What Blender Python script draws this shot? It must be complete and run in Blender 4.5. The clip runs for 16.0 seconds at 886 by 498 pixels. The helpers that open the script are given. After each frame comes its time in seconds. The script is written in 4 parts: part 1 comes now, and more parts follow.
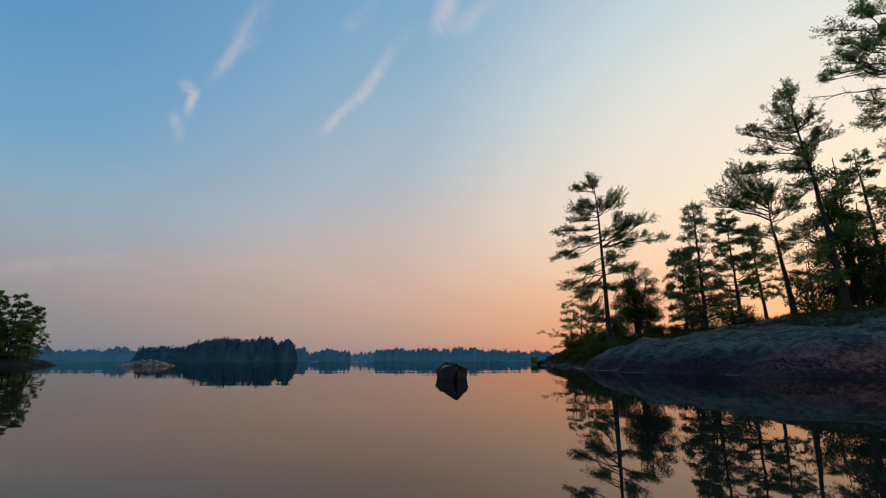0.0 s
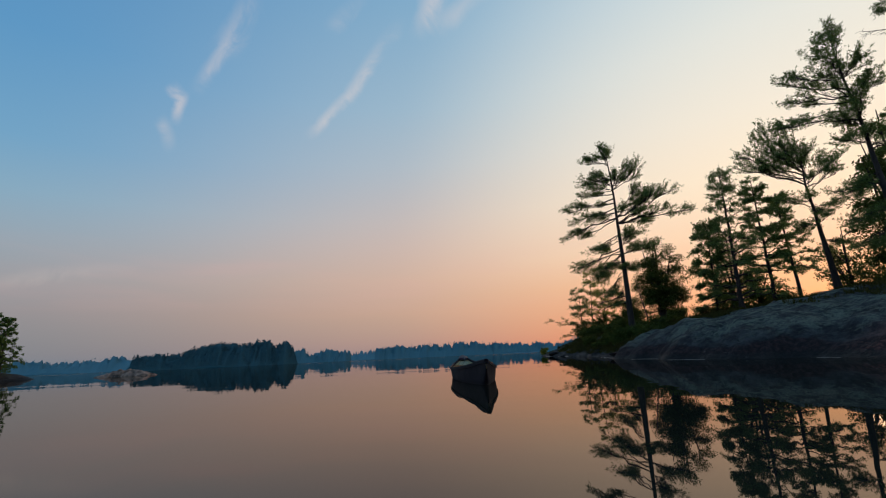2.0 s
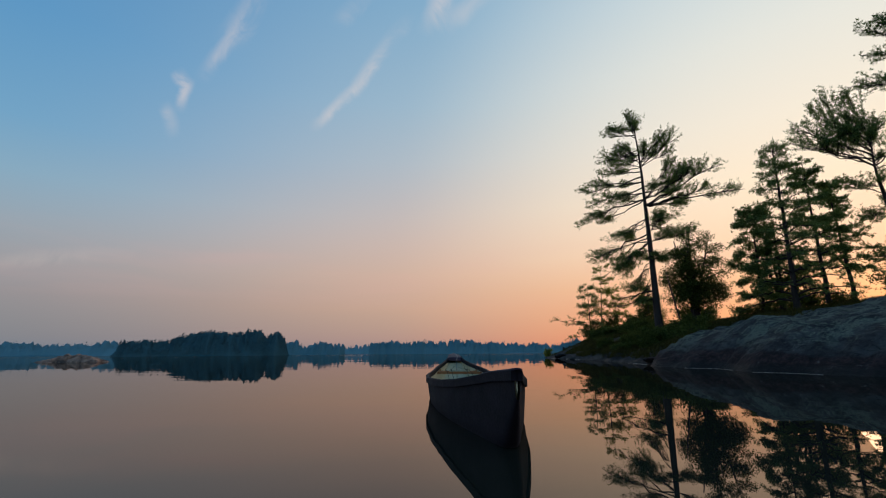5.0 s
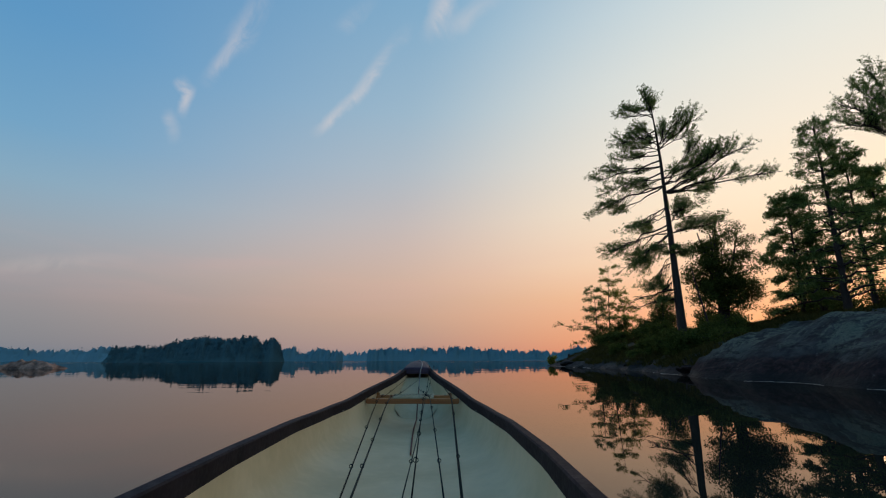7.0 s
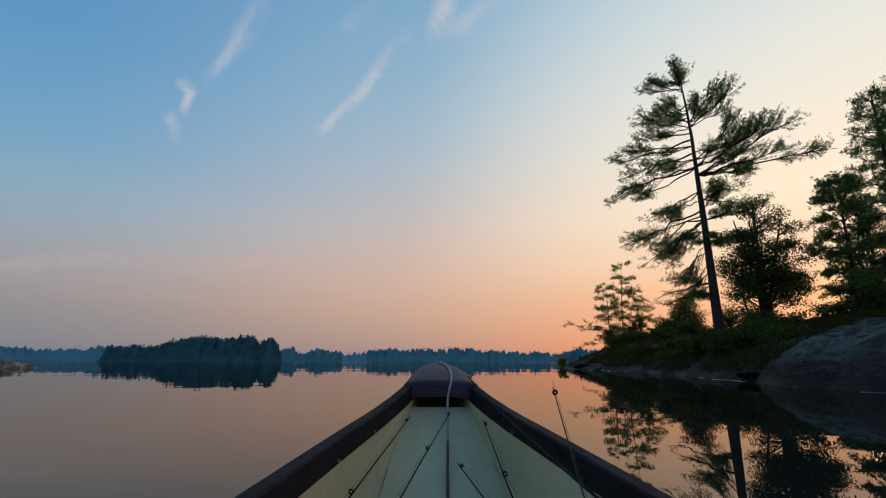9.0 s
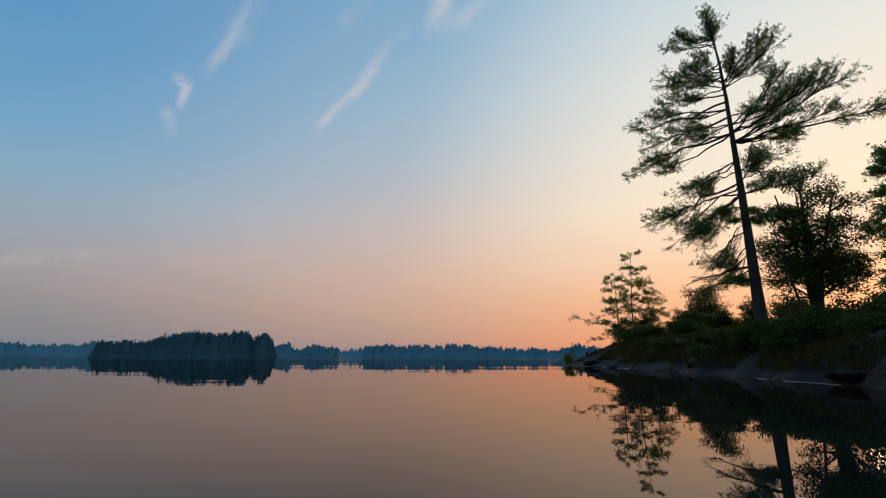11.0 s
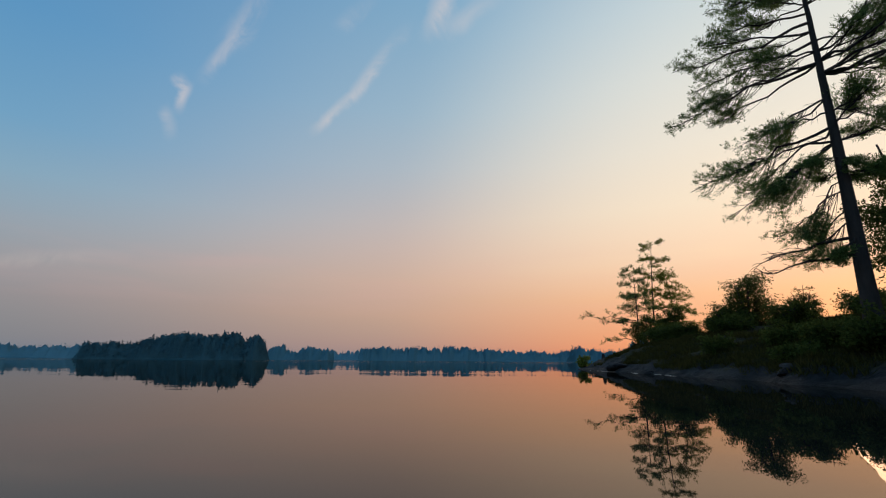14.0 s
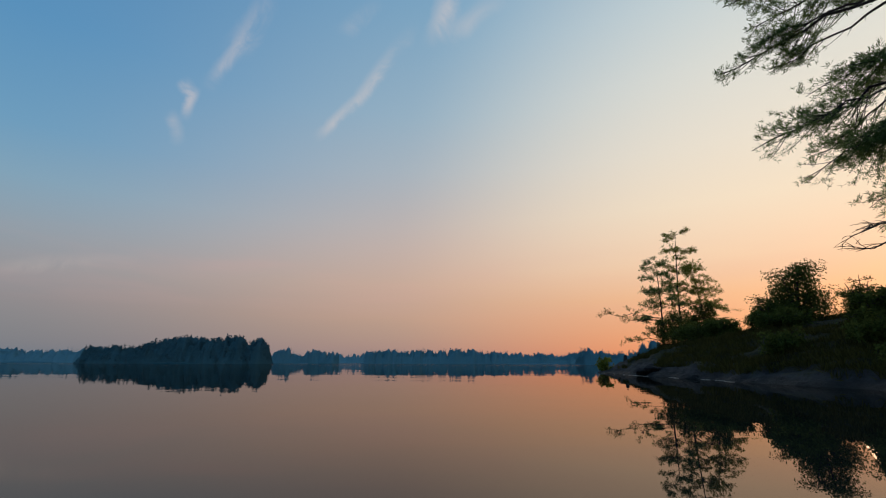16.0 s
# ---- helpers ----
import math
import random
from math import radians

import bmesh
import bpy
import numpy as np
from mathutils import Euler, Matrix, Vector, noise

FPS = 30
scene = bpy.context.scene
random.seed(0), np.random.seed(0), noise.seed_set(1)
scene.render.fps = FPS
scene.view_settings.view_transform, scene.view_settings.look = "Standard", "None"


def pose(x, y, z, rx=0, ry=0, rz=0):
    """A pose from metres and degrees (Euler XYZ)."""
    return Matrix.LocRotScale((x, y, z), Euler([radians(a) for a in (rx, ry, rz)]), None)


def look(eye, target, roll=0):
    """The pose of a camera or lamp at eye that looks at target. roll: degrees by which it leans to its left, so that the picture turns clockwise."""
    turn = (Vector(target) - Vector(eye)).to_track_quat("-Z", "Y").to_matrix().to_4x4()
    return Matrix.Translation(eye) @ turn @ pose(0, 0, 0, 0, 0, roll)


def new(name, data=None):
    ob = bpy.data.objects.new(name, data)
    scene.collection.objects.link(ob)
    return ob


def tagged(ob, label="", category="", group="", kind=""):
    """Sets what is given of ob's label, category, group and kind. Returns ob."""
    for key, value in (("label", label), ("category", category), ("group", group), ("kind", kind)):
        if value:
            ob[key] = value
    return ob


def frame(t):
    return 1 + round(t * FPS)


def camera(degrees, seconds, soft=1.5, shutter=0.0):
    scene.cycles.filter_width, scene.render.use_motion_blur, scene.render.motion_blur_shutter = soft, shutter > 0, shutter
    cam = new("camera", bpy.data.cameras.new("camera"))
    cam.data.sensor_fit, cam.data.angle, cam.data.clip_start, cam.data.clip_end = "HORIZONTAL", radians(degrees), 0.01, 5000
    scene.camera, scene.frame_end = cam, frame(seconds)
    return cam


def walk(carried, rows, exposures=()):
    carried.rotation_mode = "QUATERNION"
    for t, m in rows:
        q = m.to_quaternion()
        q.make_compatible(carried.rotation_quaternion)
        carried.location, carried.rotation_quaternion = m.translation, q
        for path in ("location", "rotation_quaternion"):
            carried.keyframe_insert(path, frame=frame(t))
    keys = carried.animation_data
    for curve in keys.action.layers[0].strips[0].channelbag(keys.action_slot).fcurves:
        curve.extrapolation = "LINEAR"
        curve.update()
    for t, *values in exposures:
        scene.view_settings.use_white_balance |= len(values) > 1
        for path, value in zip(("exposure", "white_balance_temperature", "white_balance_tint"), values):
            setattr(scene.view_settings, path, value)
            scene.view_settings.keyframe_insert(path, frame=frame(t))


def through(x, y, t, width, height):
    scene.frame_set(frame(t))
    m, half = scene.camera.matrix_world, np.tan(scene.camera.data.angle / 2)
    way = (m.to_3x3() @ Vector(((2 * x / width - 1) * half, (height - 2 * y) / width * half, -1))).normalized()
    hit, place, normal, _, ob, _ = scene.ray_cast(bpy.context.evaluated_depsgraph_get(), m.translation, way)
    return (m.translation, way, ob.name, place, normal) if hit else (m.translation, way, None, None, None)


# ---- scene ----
cam = camera(88.00, 16.0, soft=1.1)
# seconds, x, y, z, pitch up, yaw to the left, roll
ROWS = [
    (0.0, 0.000, 0.000, 0.454, 13.64, 1.96, -0.10),
    (0.5, -0.091, 1.063, 0.454, 13.49, 1.61, -1.29),
    (1.0, -0.206, 2.015, 0.454, 13.58, 1.51, -3.24),
    (1.5, -0.326, 2.748, 0.452, 12.89, 1.76, -2.96),
    (2.0, -0.444, 3.302, 0.454, 13.10, 1.47, -2.66),
    (2.5, -0.543, 3.854, 0.453, 13.08, 1.70, -2.20),
    (3.0, -0.558, 4.559, 0.453, 12.50, 1.71, -1.21),
    (3.5, -0.530, 5.410, 0.452, 12.78, 1.71, -0.51),
    (4.0, -0.481, 6.305, 0.454, 12.54, 1.43, -0.77),
    (6.5, -0.088, 10.513, 0.453, 13.48, 1.45, 0.24),
    (7.0, -0.025, 11.273, 0.452, 13.62, 1.43, -0.22),
    (7.5, -0.053, 11.936, 0.454, 13.79, 1.33, -0.91),
    (8.0, -0.154, 12.540, 0.453, 13.93, 1.24, -0.01),
    (8.5, -0.249, 13.139, 0.453, 14.01, 1.30, 0.76),
    (9.0, -0.309, 13.806, 0.455, 13.76, 1.47, 0.12),
    (11.5, -0.280, 17.471, 0.454, 13.30, 1.12, 0.25),
    (12.0, -0.259, 18.204, 0.454, 13.38, 1.11, 0.29),
    (12.5, -0.231, 18.972, 0.455, 13.36, 1.02, 0.55),
    (13.0, -0.205, 19.771, 0.454, 13.43, 0.87, 0.39),
    (13.5, -0.177, 20.572, 0.454, 13.55, 0.86, 0.49),
    (14.0, -0.142, 21.366, 0.454, 13.64, 0.93, 0.40),
    (14.5, -0.105, 22.141, 0.455, 13.83, 1.07, 0.25),
    (15.0, -0.066, 22.899, 0.454, 13.90, 1.31, 0.32),
    (15.5, -0.029, 23.632, 0.454, 14.04, 1.47, 0.42),
    (16.0, -0.000, 24.358, 0.456, 13.98, 1.66, 0.17),
]
walk(cam, [(t, pose(x, y, z, 90 + pitch, 0, yaw) @ pose(0, 0, 0, 0, 0, roll)) for t, x, y, z, pitch, yaw, roll in ROWS],
     exposures=[(0.0, 0.0), (12.0, 0.0), (14.0, -0.05), (16.0, -0.14)])
# end of path

# ---- world, sun, exposure ----
SUN_AZ, SUN_EL = 50.0, 2.0          # degrees to the right of +y, above the horizon


def lin(r, g, b):
    return tuple((c / 255 / 12.92) if c <= 10 else ((c / 255 + 0.055) / 1.055) ** 2.4 for c in (r, g, b))


class Nodes:
    """Short hand for a node tree."""

    def __init__(self, tree):
        self.tree, self.links = tree, tree.links
        tree.nodes.clear()

    def add(self, kind, **props):
        n = self.tree.nodes.new(kind)
        for k, v in props.items():
            if k == "operation":
                n.operation = v
            elif k == "blend_type":
                n.blend_type = v
            elif k == "data_type":
                n.data_type = v
            elif k == "vector_type":
                n.vector_type = v
        return n

    def put(self, sock, value):
        if isinstance(value, bpy.types.NodeSocket):
            self.links.new(value, sock)
        elif value is not None:
            if sock.type == "RGBA" and len(value) == 3:
                value = (*value, 1)
            sock.default_value = value

    def math(self, op, a, b=None, c=None, clamp=False):
        n = self.add("ShaderNodeMath", operation=op)
        n.use_clamp = clamp
        for s, v in zip(n.inputs, (a, b, c)):
            self.put(s, v)
        return n.outputs[0]

    def mix(self, f, a, b, blend="MIX"):
        n = self.add("ShaderNodeMix", data_type="RGBA", blend_type=blend)
        self.put(n.inputs[0], f)
        self.put(n.inputs[6], a)
        self.put(n.inputs[7], b)
        return n.outputs[2]

    def step(self, v, lo, hi, a=0.0, b=1.0):
        n = self.add("ShaderNodeMapRange")
        n.interpolation_type = "SMOOTHSTEP"
        for s, x in zip(n.inputs[:5], (v, lo, hi, a, b)):
            self.put(s, x)
        return n.outputs[0]

    def noise(self, vec, scale, detail=4, rough=0.55, warp=0.0):
        n = self.add("ShaderNodeTexNoise")
        self.put(n.inputs["Vector"], vec)
        n.inputs["Scale"].default_value = scale
        n.inputs["Detail"].default_value = detail
        n.inputs["Roughness"].default_value = rough
        n.inputs["Distortion"].default_value = warp
        return n.outputs[0]

    def ramp(self, f, stops):
        n = self.add("ShaderNodeValToRGB")
        self.put(n.inputs[0], f)
        e = n.color_ramp.elements
        while len(e) < len(stops):
            e.new(0.5)
        for el, (p, c) in zip(e, stops):
            el.position, el.color = p, (*c, 1)
        return n.outputs[0]

    def scaled(self, vec, x, y, z):
        n = self.add("ShaderNodeVectorMath", operation="MULTIPLY")
        self.put(n.inputs[0], vec)
        n.inputs[1].default_value = (x, y, z)
        return n.outputs[0]


def build_world():
    world = bpy.data.worlds.new("dusk_sky")
    world.use_nodes = True
    scene.world = world
    n = Nodes(world.node_tree)
    coord = n.add("ShaderNodeTexCoord").outputs["Generated"]
    sep = n.add("ShaderNodeSeparateXYZ")
    n.put(sep.inputs[0], coord)
    x, y, z = sep.outputs
    up = n.math("MAXIMUM", z, 0.0)
    # away from the sun, ahead, and towards the sun, by height
    away = n.ramp(up, [(0.0, lin(122, 139, 160)), (0.03, lin(136, 142, 158)), (0.10, lin(154, 149, 162)), (0.153, lin(155, 157, 172)),
                       (0.205, lin(144, 161, 184)), (0.29, lin(126, 166, 202)), (0.37, lin(106, 160, 208)), (0.52, lin(86, 148, 206)), (0.9, lin(70, 125, 190))])
    mid = n.ramp(up, [(0.0, lin(168, 142, 148)), (0.033, lin(186, 150, 149)), (0.092, lin(206, 164, 151)), (0.165, lin(212, 177, 165)),
                      (0.284, lin(198, 186, 190)), (0.398, lin(178, 190, 208)), (0.50, lin(160, 188, 215)), (0.67, lin(132, 176, 215)), (0.95, lin(90, 140, 195))])
    warm = n.ramp(up, [(0.0, lin(232, 140, 110)), (0.05, lin(240, 156, 124)), (0.09, lin(245, 171, 137)), (0.125, lin(249, 186, 148)), (0.195, lin(253, 214, 184)),
                       (0.297, lin(254, 233, 210)), (0.40, lin(247, 236, 223)), (0.52, lin(236, 235, 231)), (0.62, lin(220, 229, 234)), (0.95, lin(140, 170, 205))])
    flat = n.math("SQRT", n.math("MAXIMUM", n.math("ADD", n.math("MULTIPLY", x, x), n.math("MULTIPLY", y, y)), 1e-4))
    a = radians(SUN_AZ)
    near = n.math("DIVIDE", n.math("ADD", n.math("MULTIPLY", x, math.sin(a)), n.math("MULTIPLY", y, math.cos(a))), n.math("SQRT", flat))
    # smooth shares by bearing from the sun
    low = n.step(near, -0.20, 0.72)
    high = n.step(near, 0.50, 0.99)
    rise = n.step(up, 0.04, 0.26)
    away = n.mix(1.0, away, n.mix(rise, (0.80, 0.85, 0.88), (1.12, 1.06, 0.99)), "MULTIPLY")
    mid = n.mix(1.0, mid, n.mix(rise, (0.90, 0.945, 0.95), (1.06, 1.03, 0.99)), "MULTIPLY")
    warm = n.mix(1.0, warm, n.mix(rise, (0.98, 1.0, 0.98), (1.03, 1.03, 1.03)), "MULTIPLY")
    col = n.mix(high, n.mix(low, away, mid), warm)
    # thin wisps of cloud ahead, on the plane of bearing and slope
    front = n.math("MAXIMUM", y, 0.05)
    u, v = n.math("DIVIDE", x, front), n.math("DIVIDE", z, front)
    grain = n.noise(n.scaled(coord, 1, 1, 1), 13.0, 6, 0.60, 0.6)
    for (u0, v0), (u1, v1), wide, power in WISPS:
        length = math.hypot(u1 - u0, v1 - v0)
        cu, cv = (u1 - u0) / length, (v1 - v0) / length
        du, dv = n.math("SUBTRACT", u, u0), n.math("SUBTRACT", v, v0)
        along = n.math("DIVIDE", n.math("ADD", n.math("MULTIPLY", du, cu), n.math("MULTIPLY", dv, cv)), length)
        wob = n.math("MULTIPLY", n.math("SUBTRACT", grain, 0.5), wide * 2.6)
        across = n.math("ABSOLUTE", n.math("ADD", n.math("SUBTRACT", n.math("MULTIPLY", dv, cu), n.math("MULTIPLY", du, cv)), wob))
        ends = n.math("MULTIPLY", n.step(along, -0.15, 0.35), n.step(along, 1.2, 0.45))
        body = n.math("MULTIPLY", n.step(across, wide * 1.7, 0.0), ends)
        share = n.math("MULTIPLY", n.math("MULTIPLY", body, n.step(grain, 0.22, 0.66)), power)
        col = n.mix(n.math("MULTIPLY", share, n.step(y, 0.05, 0.2)), col, lin(250, 228, 222))
    # faint pink streaks low down
    haze = n.noise(n.scaled(coord, 1.5, 1.5, 9.0), 2.2, 3, 0.5)
    band = n.math("MULTIPLY", n.step(up, 0.06, 0.14), n.step(up, 0.26, 0.17))
    col = n.mix(n.math("MULTIPLY", n.math("MULTIPLY", n.step(haze, 0.4, 0.8), band), 0.16), col, lin(226, 172, 170))
    col = n.mix(1.0, col, (1.03, 1.02, 0.95), "MULTIPLY")
    sky = n.add("ShaderNodeTexSky")
    sky.sky_type, sky.sun_disc = "NISHITA", False
    sky.sun_elevation, sky.sun_rotation = radians(SUN_EL), radians(SUN_AZ)
    bg, bg2, total, out = n.add("ShaderNodeBackground"), n.add("ShaderNodeBackground"), n.add("ShaderNodeAddShader"), n.add("ShaderNodeOutputWorld")
    n.put(bg.inputs[0], col)
    bg.inputs[1].default_value = SKY
    n.put(bg2.inputs[0], sky.outputs[0])
    bg2.inputs[1].default_value = 0.03
    n.put(total.inputs[0], bg.outputs[0])
    n.put(total.inputs[1], bg2.outputs[0])
    n.put(out.inputs[0], total.outputs[0])


SKY = 0.90
# wisps: start, end (bearing, slope), half width, strength
WISPS = [((-0.690, 0.690), (-0.648, 0.640), 0.013, 0.42), ((-0.652, 0.665), (-0.664, 0.585), 0.013, 0.40), ((-0.704, 0.600), (-0.668, 0.520), 0.014, 0.24), ((-0.612, 0.675), (-0.535, 0.83), 0.020, 0.36),
         ((-0.56, 0.77), (-0.46, 0.97), 0.036, 0.26), ((-0.330, 0.535), (-0.215, 0.655), 0.014, 0.36), ((-0.250, 0.610), (-0.120, 0.81), 0.017, 0.36),
         ((-0.052, 0.79), (-0.005, 0.98), 0.026, 0.38), ((-0.025, 0.80), (0.115, 0.925), 0.026, 0.20), ((-0.29, 0.82), (-0.20, 0.91), 0.020, 0.16), ((-1.06, 0.212), (-0.74, 0.226), 0.016, 0.12)]
build_world()
lamp = bpy.data.lights.new("sun", "SUN")
lamp.energy, lamp.angle, lamp.color = 0.5, radians(24), (1.0, 0.62, 0.38)
sun = new("sun", lamp)
sun.matrix_world = look((60 * math.sin(radians(SUN_AZ)), 60 * math.cos(radians(SUN_AZ)), 60 * math.tan(radians(SUN_EL))), (0, 0, 0))

# ---- materials ----


def material(name):
    m = bpy.data.materials.new(name)
    m.use_nodes = True
    n = Nodes(m.node_tree)
    bsdf, out = n.add("ShaderNodeBsdfPrincipled"), n.add("ShaderNodeOutputMaterial")
    n.put(out.inputs[0], bsdf.outputs[0])
    return m, n, bsdf


def bump(n, bsdf, height, strength, distance):
    b = n.add("ShaderNodeBump")
    n.put(b.inputs["Height"], height)
    b.inputs["Strength"].default_value = strength
    b.inputs["Distance"].default_value = distance
    n.put(bsdf.inputs["Normal"], b.outputs[0])


def place(n):
    return n.add("ShaderNodeNewGeometry").outputs["Position"]


def mat_plain(name, dark, light, scale, rough=0.6, metal=0.0, relief=0.3, depth=0.003, stretch=(1, 1, 1), gloss=0.5):
    m, n, b = material(name)
    vec = n.scaled(n.add("ShaderNodeTexCoord").outputs["Object"], *stretch)
    f, g = n.noise(vec, scale, 5), n.noise(vec, scale * 9, 3)
    n.put(b.inputs["Base Color"], n.mix(n.step(n.math("ADD", n.math("MULTIPLY", f, 0.7), n.math("MULTIPLY", g, 0.3)), 0.3, 0.7), dark, light))
    n.put(b.inputs["Roughness"], n.step(g, 0.2, 0.8, rough - 0.1, rough + 0.1))
    b.inputs["Metallic"].default_value = metal
    b.inputs["Specular IOR Level"].default_value = gloss
    bump(n, b, n.math("ADD", f, n.math("MULTIPLY", g, 0.5)), relief, depth)
    return m


def mat_leaf(name, dark, light, through=0.35, even=0.0):
    """Leaves that let light through; even turns their normals towards the open sky, flattening far shading as haze
    would.
    """
    m = bpy.data.materials.new(name)
    m.use_nodes = True
    n = Nodes(m.node_tree)
    info = n.add("ShaderNodeNewGeometry")
    f = n.noise(info.outputs["Position"], 1.3, 3)
    t = n.math("ADD", n.math("MULTIPLY", info.outputs["Random Per Island"], 0.5), n.math("MULTIPLY", f, 0.5))
    col = n.mix(n.step(t, 0.25, 0.75), dark, light)
    d, tr, mx, out = n.add("ShaderNodeBsdfDiffuse"), n.add("ShaderNodeBsdfTranslucent"), n.add("ShaderNodeMixShader"), n.add("ShaderNodeOutputMaterial")
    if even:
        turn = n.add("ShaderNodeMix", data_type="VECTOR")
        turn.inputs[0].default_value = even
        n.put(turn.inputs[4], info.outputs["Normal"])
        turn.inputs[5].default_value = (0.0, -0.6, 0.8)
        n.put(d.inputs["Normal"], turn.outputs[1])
    n.put(d.inputs[0], col)
    n.put(tr.inputs[0], n.mix(0.5, col, light))
    mx.inputs[0].default_value = through
    n.put(mx.inputs[1], d.outputs[0])
    n.put(mx.inputs[2], tr.outputs[0])
    n.put(out.inputs[0], mx.outputs[0])
    return m


def mat_water():
    """Dark lake water: a mirror by Fresnel, smooth near by, faintly ruffled far out."""
    m = bpy.data.materials.new("lake_water")
    m.use_nodes = True
    n = Nodes(m.node_tree)
    pos = place(n)
    sep = n.add("ShaderNodeSeparateXYZ")
    n.put(sep.inputs[0], pos)
    out_far = n.step(sep.outputs[1], 45.0, 150.0)
    patches = n.noise(n.scaled(pos, 0.007, 0.075, 1), 1.0, 3)
    swell = n.noise(n.scaled(pos, 0.5, 1.1, 1), 1.0, 2)
    ripple = n.noise(n.scaled(pos, 0.7, 3.4, 1), 1.0, 3)
    roll = n.noise(n.scaled(pos, 0.022, 0.11, 1), 1.0, 2)
    calm = n.math("MULTIPLY", n.math("MULTIPLY", ripple, 0.10), n.step(patches, 0.45, 0.62))
    high = n.math("ADD", n.math("ADD", n.math("ADD", n.math("MULTIPLY", swell, 0.7), n.math("MULTIPLY", roll, 6.0)), calm), n.math("MULTIPLY", n.math("MULTIPLY", ripple, 1.6), n.math("MULTIPLY", out_far, n.step(patches, 0.44, 0.56, 0.06, 1.0))))
    b = n.add("ShaderNodeBump")
    n.put(b.inputs["Height"], high)
    b.inputs["Strength"].default_value = 0.12
    b.inputs["Distance"].default_value = 0.028
    gloss, deep, edge, mx, out = n.add("ShaderNodeBsdfAnisotropic"), n.add("ShaderNodeBsdfDiffuse"), n.add("ShaderNodeFresnel"), n.add("ShaderNodeMixShader"), n.add("ShaderNodeOutputMaterial")
    gloss.inputs["Color"].default_value = (0.85, 0.80, 0.76, 1)
    n.put(gloss.inputs["Roughness"], n.step(out_far, 0, 1, 0.012, 0.045))
    n.put(gloss.inputs["Normal"], b.outputs[0])
    deep.inputs["Color"].default_value = (0.012, 0.015, 0.012, 1)
    edge.inputs["IOR"].default_value = 1.33
    n.put(edge.inputs["Normal"], b.outputs[0])
    n.put(mx.inputs[0], edge.outputs[0])
    n.put(mx.inputs[1], deep.outputs[0])
    n.put(mx.inputs[2], gloss.outputs[0])
    n.put(out.inputs[0], mx.outputs[0])
    return m


